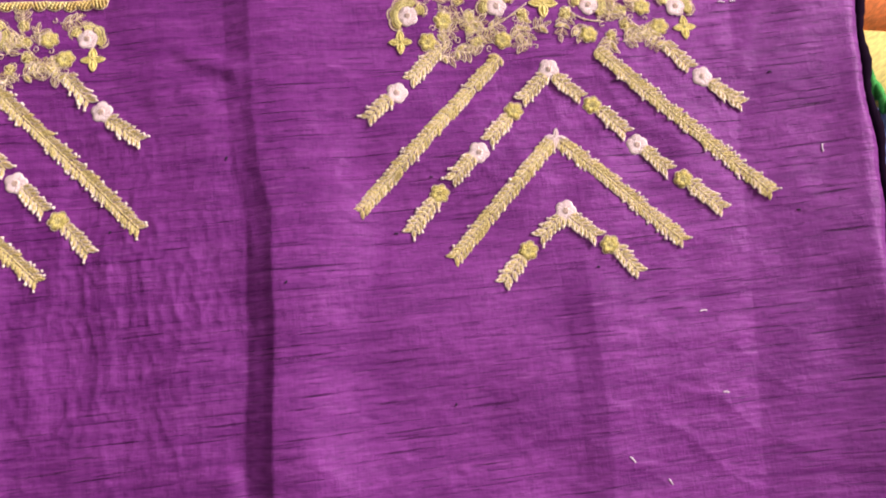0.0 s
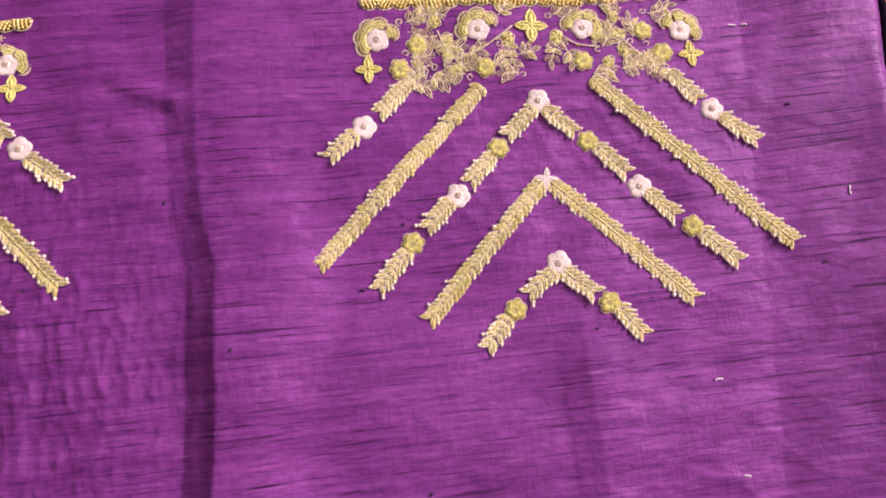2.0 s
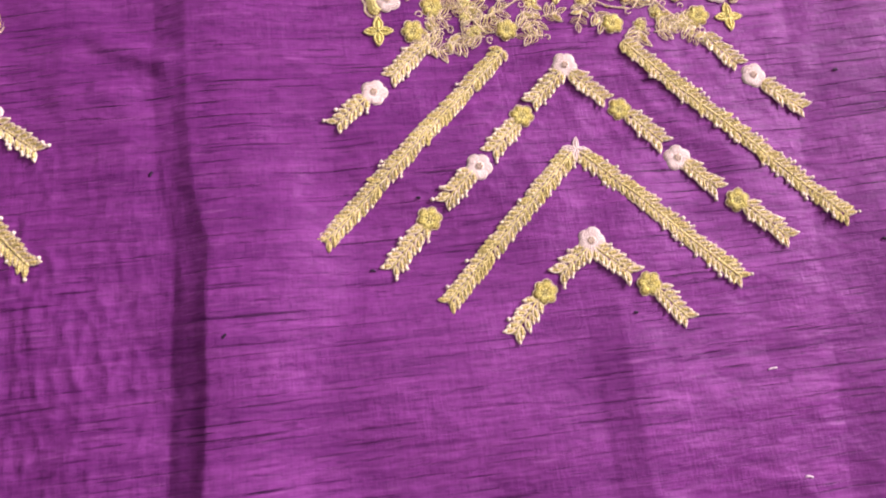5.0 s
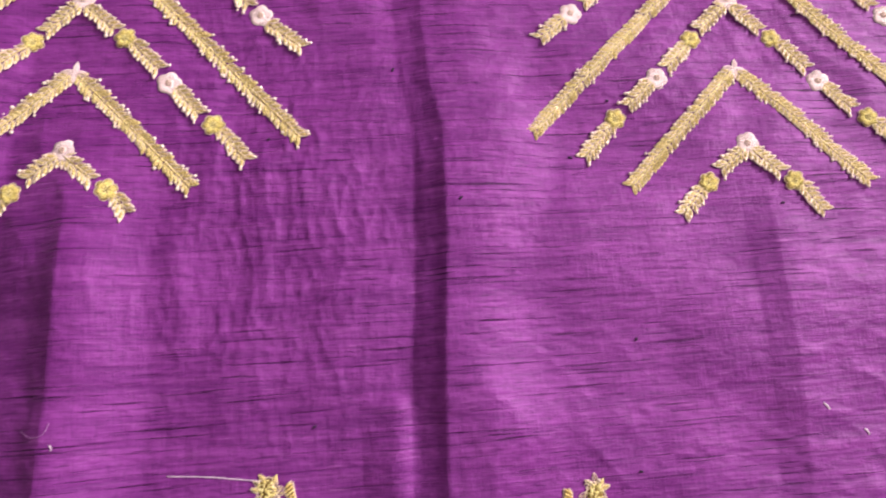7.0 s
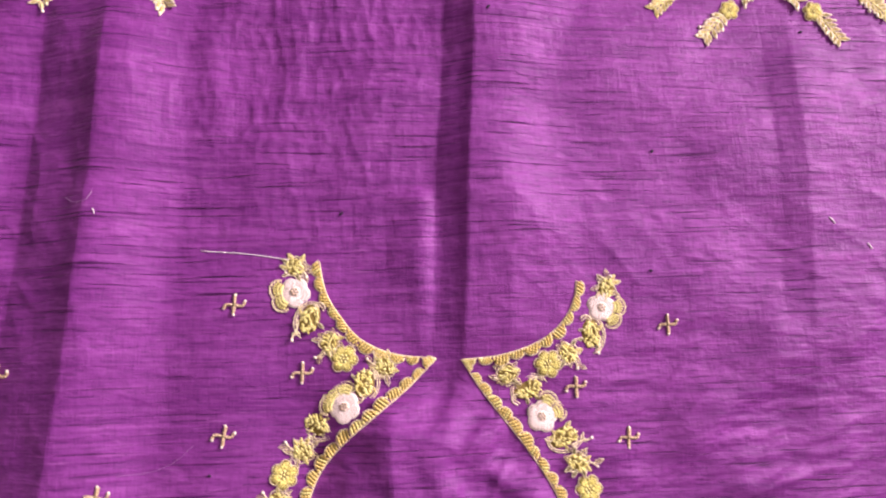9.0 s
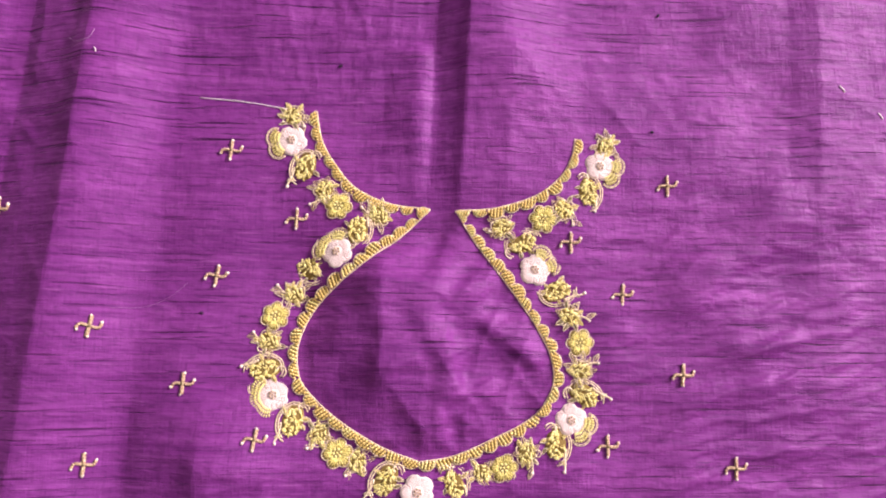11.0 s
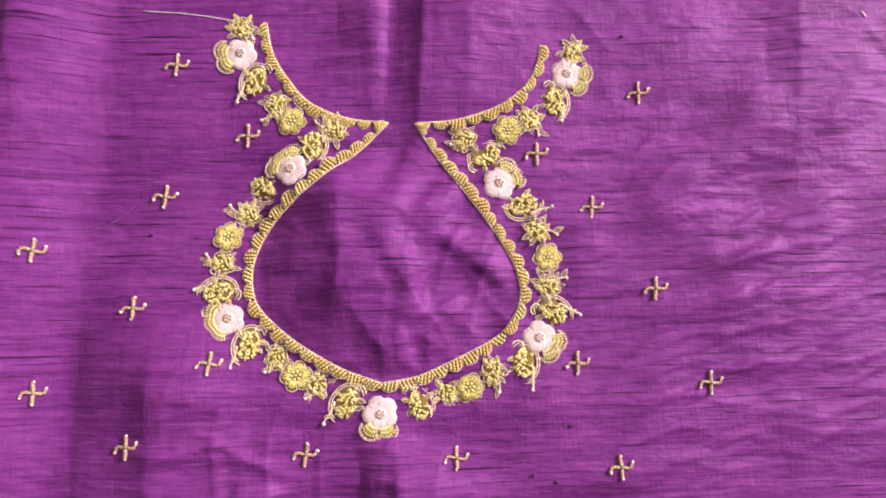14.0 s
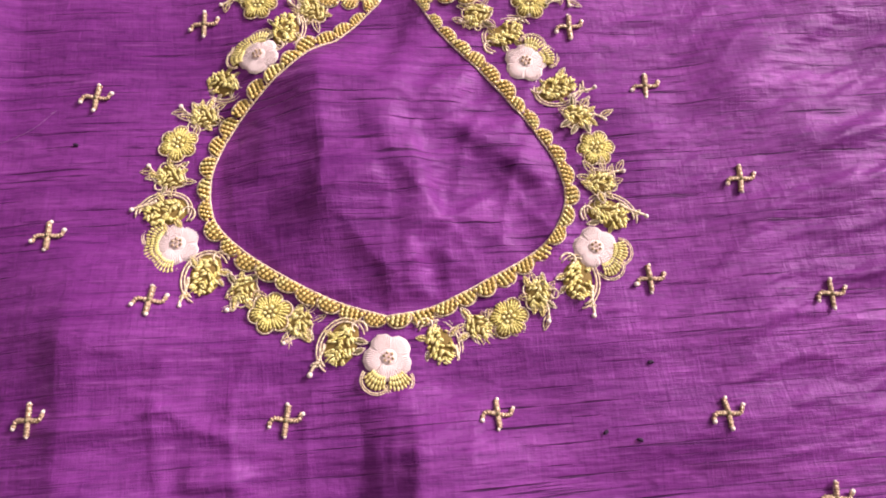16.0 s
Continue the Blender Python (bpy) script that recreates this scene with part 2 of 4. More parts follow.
def relief(x, y):
    x, y = np.asarray(x, float), np.asarray(y, float)
    z = np.zeros_like(x)
    # long centre fold between the two sleeve panels
    z += crest(x, y, [(520, -52), (406, -45), (324, -36), (285, -29), (255, -18), (175, -11), (100, -7), (40, -1), (0, 1)],
               [(520, 3.0), (400, 4.6), (300, 6.0), (230, 9.0), (110, 10.5), (20, 8.5), (-14, 0)], 16, 70)
    z += crest(x, y, [(520, -30), (232, -15), (0, 0)], [(520, 3.5), (150, 3.0), (30, 1), (0, 0)], 150, 130)
    z += crest(x, y, [(95, -36), (60, -31), (0, -25)], [(98, 0), (88, 3.4), (20, 2.8), (-12, 0)], 16, 13)
    z += crest(x, y, [(110, 20), (60, 22), (0, 26)], [(112, 0), (80, 3.0), (20, 2.4), (-10, 0)], 17, 60)
    # its lower reach, inside and under the neck drawing
    z += crest(x, y, [(-20, -37), (-75, -31), (-120, -22)], [(-22, 0), (-44, 15.0), (-95, 14.5), (-132, 0)], 37, 80)
    z += crest(x, y, [(-150, 3), (-180, 13), (-300, 20)], [(-160, 0), (-184, 11.0), (-300, 12.0)], 17, 70)
    # tall fold down the far side
    z += crest(x, y, [(520, -226), (330, -227), (200, -229), (150, -223), (90, -217), (0, -211), (-90, -208), (-300, -200)],
               [(520, 1.5), (290, 2.0), (240, 3.0), (195, 13.0), (150, 18.0), (60, 18.0), (-60, 16.0), (-200, 13.0), (-300, 13.0)], 35, 50)
    z += crest(x, y, [(520, -300), (-300, -275)], [(520, 3), (200, 4.0), (-100, 2.5), (-300, 2.5)], 40, 26)
    z += crest(x, y, [(-130, -116), (-160, -113), (-205, -106), (-300, -98)], [(-112, 0), (-150, 12.5), (-300, 13.5)], 36, 80)
    # creases by the open side
    z += crest(x, y, [(230, 187), (212, 189), (157, 197), (110, 202), (20, 206), (-60, 208)],
               [(238, 0), (200, 2.8), (110, 3.0), (20, 2.2), (-70, 0)], 15, 80)
    z += crest(x, y, [(430, 372), (240, 376), (60, 380)], [(520, 9), (330, 12.0), (230, 16.0), (60, 15.0), (0, 8)], 70, 60)
    z += ridge(x, y, (205, 38), (112, -44), 4.2, 11, 0.8)
    z += ridge(x, y, (240, -10), (150, -70), 2.6, 12, 0.8)
    z += ridge(x, y, (230, -96), (70, -140), 2.6, 11, 0.8)
    z += ridge(x, y, (236, -60), (120, -92), 2.2, 8)
    z += ridge(x, y, (236, -128), (110, -146), 2.0, 8, 0.6)
    z += ridge(x, y, (200, -150), (60, -185), 1.8, 9, 0.6)
    z += ridge(x, y, (250, 70), (215, 20), 2.2, 9)
    z += ridge(x, y, (300, 190), (230, 178), 1.6, 8)
    # short wrinkles
    z += ridge(x, y, (-96, 368), (-40, 348), 3.2, 6, -0.6)
    z += ridge(x, y, (-112, 326), (-60, 336), 2.2, 7)
    z += ridge(x, y, (-2, -60), (16, -106), 4.0, 5, 1.0)
    z += ridge(x, y, (16, -54), (62, -82), 4.2, 5, -1.2)
    z += ridge(x, y, (2, -104), (12, -130), 3.2, 4, 0.8)
    z += ridge(x, y, (-28, -92), (-6, -82), 2.2, 4)
    z += ridge(x, y, (-70, -196), (-42, -198), 2.4, 4, -0.8)
    z += ridge(x, y, (-160, 300), (-150, 180), 1.5, 6, 0.6)
    z += ridge(x, y, (-172, 190), (-150, 100), 1.5, 6, 0.6)
    z += ridge(x, y, (-128, 250), (-112, 120), 1.5, 6, 0.6)
    z += ridge(x, y, (-262, 120), (-330, 100), 1.6, 9)
    for lam, a, ph in WAVES:
        z += 0.0034 * lam * np.sin((x * math.cos(a) + y * math.sin(a)) * 6.283 / lam + ph)
    z += creases(x, y)
    near = np.exp(-((x / 75) ** 2 + ((y + 75) / 75) ** 2) ** 2) * 0.9 + 0.22
    for lam, a, ph in PUCKERS:
        z += near * 0.0080 * lam * np.sin((x * math.cos(a) + y * math.sin(a)) * 6.283 / lam + ph + 1.5 * np.sin(x / 31 + y / 47 + ph))
    return z


def ground(x, y):
    return float(relief(x, y)) * MM


# ---- shapes: every one gives points and faces, in millimetres ----
def tube(path, r, sides=5, closed=False, flat=0.8):
    p = np.array(path, float)
    n = len(p)
    rr = np.full(n, r, float) if np.isscalar(r) else np.array(r, float)
    if closed:
        d = np.roll(p, -1, 0) - np.roll(p, 1, 0)
    else:
        d = np.gradient(p, axis=0)
    d /= np.linalg.norm(d, axis=1)[:, None] + 1e-9
    side = np.cross(d, (0, 0, 1.0))
    side /= np.linalg.norm(side, axis=1)[:, None] + 1e-9
    up = np.cross(side, d)
    v, f = [], []
    for i in range(n):
        for k in range(sides):
            a = 6.2832 * k / sides
            v.append(p[i] + rr[i] * (math.cos(a) * side[i] + flat * math.sin(a) * up[i]))
    for i in range(n if closed else n - 1):
        j = (i + 1) % n
        for k in range(sides):
            q = (k + 1) % sides
            f.append((i * sides + k, j * sides + k, j * sides + q, i * sides + q))
    if not closed:
        f.append(tuple(range(sides)))
        f.append(tuple((n - 1) * sides + k for k in reversed(range(sides))))
    return v, f


def stitch(a, b, r, z=0.6, arch=0.5):
    """One bullion stitch: a short padded thread from a to b."""
    pts, rad = [], []
    for s in (0, 0.18, 0.5, 0.82, 1):
        pts.append((a[0] + (b[0] - a[0]) * s, a[1] + (b[1] - a[1]) * s, z + arch * math.sin(math.pi * s)))
        rad.append(r * (0.45 if s in (0, 1) else 1.0))
    return tube(pts, rad, 5)


def bead_row(a, b, r, z=0.8, arch=0.3, pitch=1.3):
    """Small bullion beads threaded from a to b."""
    n = max(1, int(round(math.hypot(b[0] - a[0], b[1] - a[1]) / pitch)))
    pts, rad = [], []
    for k in range(n):
        for q, w in ((0.04, 0.30), (0.30, 0.98), (0.70, 0.98), (0.96, 0.30)):
            s = (k + q) / n
            pts.append((a[0] + (b[0] - a[0]) * s, a[1] + (b[1] - a[1]) * s, z + arch * math.sin(math.pi * s)))
            rad.append(r * w)
    return tube(pts, rad, 6, False, 0.95)


def dome(rx, ry, h, segs=12, rings=3, shape=None, z=0.0, at=(0, 0)):
    v, f = [], []
    for j in range(rings):
        q = j / rings
        for i in range(segs):
            a = 6.2832 * i / segs
            k = shape(a) if shape else 1.0
            v.append((at[0] + rx * k * math.cos(a) * math.cos(q * 1.45), at[1] + ry * k * math.sin(a) * math.cos(q * 1.45), z + h * math.sin(q * 1.45)))
    v.append((at[0], at[1], z + h))
    for j in range(rings - 1):
        for i in range(segs):
            k = (i + 1) % segs
            f.append((j * segs + i, j * segs + k, (j + 1) * segs + k, (j + 1) * segs + i))
    for i in range(segs):
        f.append(((rings - 1) * segs + i, (rings - 1) * segs + (i + 1) % segs, rings * segs))
    return v, f


def bead(r, at=(0, 0, 0)):
    v, f = dome(r, r, r, 8, 3)
    low = len(v)
    v = [(x + at[0], y + at[1], z + at[2]) for x, y, z in v] + [(at[0], at[1], at[2] - 0.4 * r)]
    f = f + [((i + 1) % 8, i, low) for i in range(8)]
    return v, f


def mesh_of(name, shapes, mats):
    """One mesh from shapes (points, faces, slot), millimetres to metres."""
    vs, fs, slots = [], [], []
    for v, f, s in shapes:
        o = len(vs)
        vs += [tuple(c * MM for c in p) for p in v]
        fs += [tuple(i + o for i in q) for q in f]
        slots += [s] * len(f)
    me = bpy.data.meshes.new(name)
    me.from_pydata(vs, [], fs)
    for m in mats:
        me.materials.append(m)
    me.polygons.foreach_set("material_index", slots)
    me.polygons.foreach_set("use_smooth", [True] * len(fs))
    me.update()
    return me


def part(name, me, parent, m=None, label=""):
    ob = new(name, me)
    ob.parent = parent
    if m is not None:
        ob.matrix_basis = m
    return tagged(ob, label)


def flat_pose(x, y, z=0.0, turn=0.0, size=1.0, tip=0.0):
    """A pose on the cloth: millimetres, the turn about the upright, a size and a tip of its nose upwards (degrees)."""
    return pose(x * MM, y * MM, z * MM, 0, 0, turn) @ pose(0, 0, 0, 0, -tip, 0) @ Matrix.Scale(size, 4)


def thing(name, x, y, label, category, group="", turn=0.0, size=1.0):
    """An empty at the foot of a motif, tilted as the cloth lies there."""
    e = 8.0
    nx = -(float(relief(x + e, y)) - float(relief(x - e, y))) / (2 * e)
    ny = -(float(relief(x, y + e)) - float(relief(x, y - e))) / (2 * e)
    tilt = Vector((0, 0, 1)).rotation_difference(Vector((nx, ny, 1)).normalized()).to_matrix().to_4x4()
    ob = new(name)
    ob.empty_display_size = 0.005
    ob.matrix_basis = Matrix.Translation((x * MM, y * MM, ground(x, y))) @ tilt @ pose(0, 0, 0, 0, 0, turn) @ Matrix.Scale(size, 4)
    return tagged(ob, label, category, group)


# ---- the room: unseen walls and ceiling, added to close it and bounce light ----
def slab(name, lo, hi, mat, label):
    bm = bmesh.new()
    bmesh.ops.create_cube(bm, size=1)
    for v in bm.verts:
        v.co = [lo[i] + (v.co[i] + 0.5) * (hi[i] - lo[i]) for i in range(3)]
    me = bpy.data.meshes.new(name)
    bm.to_mesh(me)
    bm.free()
    me.materials.append(mat)
    return tagged(new(name, me), label, name.split("_")[0], kind="structure")


slab("floor", (-4.1, -4.1, -0.13), (4.1, 4.1, -0.03), FLOOR, "plain grey floor under the striped mat")
slab("ceiling", (-4.1, -4.1, 2.9), (4.1, 4.1, 3.0), CEIL, "plain unseen ceiling closing the room")
slab("wall_north", (-4.0, 4.0, -0.03), (4.0, 4.1, 2.9), WALL, "plain unseen beige wall closing the room")
slab("wall_south", (-4.0, -4.1, -0.03), (4.0, -4.0, 2.9), WALL, "plain unseen beige wall closing the room")
slab("wall_east", (4.0, -4.1, -0.03), (4.1, 4.1, 2.9), WALL, "plain unseen beige wall closing the room")
slab("wall_west", (-4.1, -4.1, -0.03), (-4.0, 4.1, 2.9), WALL, "plain unseen beige wall closing the room")


# ---- striped woven mat under the silk ----
def striped_mat():
    root = tagged(new("striped_mat"), "woven cotton mat striped orange, yellow, green and blue", "mat")
    root.location = (0, 0, -0.030)
    colours = {"orange": (0.85, 0.22, 0.05), "yellow": (0.88, 0.68, 0.22), "blue": (0.14, 0.20, 0.55), "green": (0.06, 0.42, 0.08)}
    mats = {k: mat_woven("woven_" + k, c) for k, c in colours.items()}
    i = 0
    order = ["orange", "blue", "yellow"]
    edges = [-640, -560, -490, -420, -350, -280, -210, -140, -70, 0, 70, 140, 210, 280, 352, 412, 480, 550, 620]
    for lo, hi in zip(edges, edges[1:]):
        n = 80
        v, f = [], []
        for k in range(n + 1):
            x = -700 + 1400 * k / n
            for yy, zz in ((lo, 0), (lo + 0.5, 19.5), (0.5 * (lo + hi), 21.5), (hi - 0.5, 19.5), (hi, 0)):
                v.append((x, yy, zz + 0.6 * math.sin(x * 0.11 + yy)))
        for k in range(n):
            for q in range(4):
                f.append((5 * k + q, 5 * k + 5 + q, 5 * k + 6 + q, 5 * k + 1 + q))
        name = {352: "yellow", 412: "orange", 280: "blue"}.get(lo, order[i % 3])
        i += 1
        part("stripe", mesh_of("stripe", [(v, f, 0)], [mats[name]]), root, None, name + " woven stripe")
    # a twisted green cord laid over the seam of yellow and blue
    for ph in (0.0, math.pi):
        pts = []
        for k in range(260):
            s = k / 259
            x = 340 + 260 * s
            yy = 338 + 60 / (1 + math.exp((x - 396) / 7.0))
            pts.append((x, yy + 3.0 * math.cos(k * 0.5 + ph), 24.5 + 3.0 * math.sin(k * 0.5 + ph)))
        part("cord_strand", mesh_of("cord_strand", [(*tube(pts, 3.2, 6), 0)], [mats["green"]]), root, None, "twisted green cotton cord")
    return root


striped_mat()


# ---- the silk ----
def silk():
    nx, ny = 620, 620
    gx, gy = np.meshgrid(np.linspace(0, 1, nx), np.linspace(0, 1, ny))
    y = -300 + 820 * gy
    edge = 379.5 + (430 - y) * 0.038 + 2.2 * np.sin(y / 21) + 1.0 * np.sin(y / 8.3)
    x = -430 + gx * (edge + 430)
    z = relief(x, y)
    rim = np.minimum.reduce([gx * 820, gy * 820, (1 - gy) * 820])
    z = z - 8.0 * (1 - smooth(rim / 14)) - 3.0 * (1 - smooth((1 - gx) * 820 / 9)) ** 2
    v = np.stack([x, y, z], -1).reshape(-1, 3) * MM
    idx = np.arange(nx * ny).reshape(ny, nx)
    f = np.stack([idx[:-1, :-1], idx[:-1, 1:], idx[1:, 1:], idx[1:, :-1]], -1).reshape(-1, 4)
    me = bpy.data.meshes.new("silk_cloth")
    me.from_pydata(v.tolist(), [], f.tolist())
    me.materials.append(SILK)
    me.polygons.foreach_set("use_smooth", [True] * len(f))
    root = tagged(new("silk_fabric", me), "creased purple raw silk blouse fabric spread flat with slubs", "fabric")
    # near-black roll drawn along the cloth's open edge
    pts = [(edge[j, -1] + 2.6, y[j, -1], z[j, -1] - 1.0) for j in range(0, ny, 2)]
    part("hem", mesh_of("hem", [(*tube(pts, [3.7 + 0.8 * math.sin(k * 0.35) + 0.3 * math.sin(k * 1.7) for k in range(len(pts))], 8), 0)], [EDGE_DARK]), root, None, "near-black roll along the open edge")
    return root


silk()

# ---- embroidery meshes, each shared by its repeats ----


def lens_line(length, width, n=12, lift=0.5):
    """The outline of a pointed leaf that starts at the origin and runs along x."""
    pts = []
    for i in range(n):
        a = 6.2832 * i / n
        s = 0.5 - 0.5 * math.cos(a)
        w = width * math.sin(math.pi * s ** 0.85) * 0.5
        pts.append((length * s, w if a < math.pi else -w, lift))
    return pts


def leaf_mesh(name, length, width, core, rim, r=0.34, tip=0.0):
    out = tube(lens_line(length, width), r, 4, True)
    d = dome(length * 0.44, width * 0.36, 0.8, 8, 2, None, 0.0, (length * 0.46, 0))
    vein = stitch((length * 0.1, 0), (length * 0.86, 0), 0.36, 0.6, 0.5)
    shapes = [(*d, 0), (*vein, 0), (*out, 1)]
    if tip:
        shapes.append((*stitch((length * 0.66, 0), (length * 1.04, 0), tip, 0.7, 0.3), 2))
    return mesh_of(name, shapes, [core, rim, ROSE])


LEAF_OPEN = [leaf_mesh("leaf", 7.0, 3.0, OLIVE, CORD, 0.38, 0.50), leaf_mesh("leaf", 6.6, 3.1, GOLD, CORD, 0.38, 0.45), leaf_mesh("leaf", 7.4, 2.9, OLIVE, ROSE, 0.44, 0.60)]
LEAF_DENSE = [leaf_mesh("leaf", 6.8, 2.9, GOLD, CORD, 0.36, 0.4), leaf_mesh("leaf", 6.4, 3.0, OLIVE, CORD, 0.34), leaf_mesh("leaf", 7.0, 2.8, OLIVE, GOLD, 0.38)]
LEAF_FADED = [leaf_mesh("leaf", 6.8, 3.4, OLIVE, CORD, 0.38), leaf_mesh("leaf", 6.2, 3.0, OLIVE, GOLD, 0.38), leaf_mesh("leaf", 7.2, 3.0, PEWTER, CORD, 0.36)]


def open_leaf(length, width, rim):
    """A leaf drawn in cord alone, with a few grains on its vein."""
    line = lens_line(length, width, 16, 0.4)
    shapes = [(*tube(line, [0.36 if k % 2 else 0.27 for k in range(16)], 4, True), 0)]
    shapes.append((*bead_row((length * 0.12, 0), (length * 0.80, 0), 0.42, 0.4, 0.3, 1.2), 1))
    return mesh_of("leaf", shapes, [rim, OLIVE])


LEAF_LINE = [open_leaf(7.4, 3.4, CORD), open_leaf(6.4, 3.8, BLUSH), open_leaf(8.4, 3.2, CORD)]
LEAF_STAR = leaf_mesh("petal", 8.4, 4.6, YELLOW, YELLOW, 0.62)
LEAF_WHITE = leaf_mesh("petal", 7.8, 3.2, WHITE, WHITE, 0.6)
SEQUIN = mesh_of("sequin", [(*bead(1.15, (0, 0, 0.6)), 0)], [PEARL])
PEARL_SMALL = mesh_of("bead", [(*bead(0.85, (0, 0, 0.5)), 0)], [PEARL])
GRAIN = mesh_of("bead", [(*bead(0.75, (0, 0, 0.5)), 0)], [PEWTER])


def white_petal():
    def lobe(a):
        return 1.0 + 0.035 * math.cos(9 * a) - 0.08 * math.cos(a)
    shapes = [(*dome(4.6, 4.7, 0.8, 24, 3, lobe, 0.0, (4.7, 0)), 0)]
    for k in range(-5, 6):
        a = k * 0.16
        shapes.append((*stitch((1.2, 0.25 * k), (4.5 + 4.3 * math.cos(a * 1.3), 4.7 * math.sin(a * 1.1)), 0.34, 0.50, 0.32), 0))
    return mesh_of("petal", shapes, [WHITE])


def yellow_petal():
    shapes = [(*dome(3.0, 2.7, 0.9, 10, 2, None, 0.0, (4.1, 0)), 2)]
    for k in (-2, -1, 0, 1, 2):
        shapes.append((*stitch((1.9, 0.35 * k), (6.5 - 0.28 * k * k, 1.12 * k), 0.40, 0.75, 0.65), 0))
    rim = [(4.0 + 3.2 * math.cos(a), 2.9 * math.sin(a), 0.45) for a in np.linspace(-2.0, 2.0, 11)]
    shapes.append((*tube(rim, [0.34 if k % 2 else 0.26 for k in range(11)], 4), 1))
    return mesh_of("petal", shapes, [YELLOW, CORD, UNDER])


def fan_petal():
    """A scalloped petal behind a white flower: radial rows of bullion beads within a cord."""
    shapes = [(*dome(3.6, 4.2, 0.5, 12, 2, None, 0.0, (9.6, 0)), 1)]
    for k in range(-3, 4):
        a = k * 0.105
        far = 13.3 - 0.14 * k * k
        shapes.append((*bead_row((6.8 * math.cos(a), 6.8 * math.sin(a)), (far * math.cos(a * 1.12), far * math.sin(a * 1.12)), 0.50, 0.7, 0.6, 2.1), 0))
    for gap, r in ((0.0, 0.34), (0.7, 0.26)):
        rim = [(9.8 + (4.4 + gap) * math.cos(b), (5.0 + gap) * math.sin(b), 0.5) for b in np.linspace(-1.8, 1.8, 15)]
        shapes.append((*tube(rim, [r if k % 2 else 0.75 * r for k in range(15)], 4), 2))
    return mesh_of("scallop", shapes, [CHIP, UNDER, CORD])


PETAL_WHITE, PETAL_YELLOW, SCALLOP = white_petal(), yellow_petal(), fan_petal()


def centre_mesh(mat, n, ring, r, ground_mat, rise=1.35):
    shapes = [(*bead(r * 0.9, (0, 0, rise + 0.5)), 0), (*dome(3.4, 3.4, rise, 14, 3), 1)]
    for k in range(n):
        a = 6.2832 * k / n
        shapes.append((*bead(r, (ring * math.cos(a), ring * math.sin(a), rise + 0.15)), 0))
    return mesh_of("centre", shapes, [mat, ground_mat])


CENTRE_WHITE = centre_mesh(BLUSH, 6, 1.65, 0.62, WHITE, 1.25)
CENTRE_YELLOW = centre_mesh(CHIP, 6, 1.75, 0.78, UNDER, 1.2)


def pad_mesh(seed, length, width):
    """One half-moon pad lying along x, its straight side at y = 0: its padding in a cord, and slanting rows of beads."""
    r = random.Random(seed)
    point = r.choice((0.32, 0.42, 0.50, 0.60, 0.85))
    lean = r.uniform(-0.12, 0.12)

    def arc(u):
        return width * max(0.0, 1 - (abs(u - lean) / (1 + abs(lean))) ** 2.2) ** point
    outline = [(0.5 * length * u, arc(u), 0.35) for u in np.linspace(-1, 1, 15)]
    shapes = [(*dome(length * 0.49, width * 0.50, 0.6, 14, 2, None, 0.0, (0, width * 0.46)), 0)]
    shapes.append((*tube(outline, [0.36 if k % 2 else 0.27 for k in range(15)], 4), 1))
    rows, slant, gap = [], r.uniform(0.15, 0.75) * r.choice((1, 1, -1)), 1.62
    n = int(length / gap)
    for k in range(-1, n + 2):
        foot = -0.5 * length + (k + 0.5) * length / n
        inside = [q for q in np.arange(0.25, width, 0.2) if abs(2 * (foot + slant * q) / length) < 0.97 and q < arc(2 * (foot + slant * q) / length) - 0.35]
        if len(inside) < 4:
            continue
        lo, hi = inside[0], inside[-1]
        shape = bead_row((foot + slant * lo, lo), (foot + slant * hi, hi), 0.70, 0.75, 0.55, 1.55)
        rows.append(mesh_of("bullion_strand", [(*shape, 0)], [BEADGOLD if r.random() < 0.8 else CHIP]))
    return mesh_of("pad", shapes, [UNDER, CORD]), rows


PADS = [pad_mesh(k, 9.5, 4.9 + 0.4 * (k % 4)) for k in range(9)]


def chips(r, n, rx, ry, tall):
    """Short gold grains in a fishbone over a low mound."""
    out = []
    for k in range(n):
        u = -0.9 + 1.8 * ((k * 0.618) % 1.0)
        w = r.uniform(-0.92, 0.92) * math.sqrt(max(0.05, 1 - u * u))
        x, y = rx * u, ry * w
        t = math.copysign(0.75, w) + r.uniform(-0.45, 0.45)
        m = r.uniform(0.5, 0.95)
        high = tall * (1 - 0.6 * (u * u + w * w)) + r.uniform(0, 0.35)
        out.append((*stitch((x - m * math.cos(t), y - m * math.sin(t)), (x + m * math.cos(t), y + m * math.sin(t)), r.uniform(0.30, 0.44), high, 0.25), r.choice((0, 0, 0, 2))))
    return out


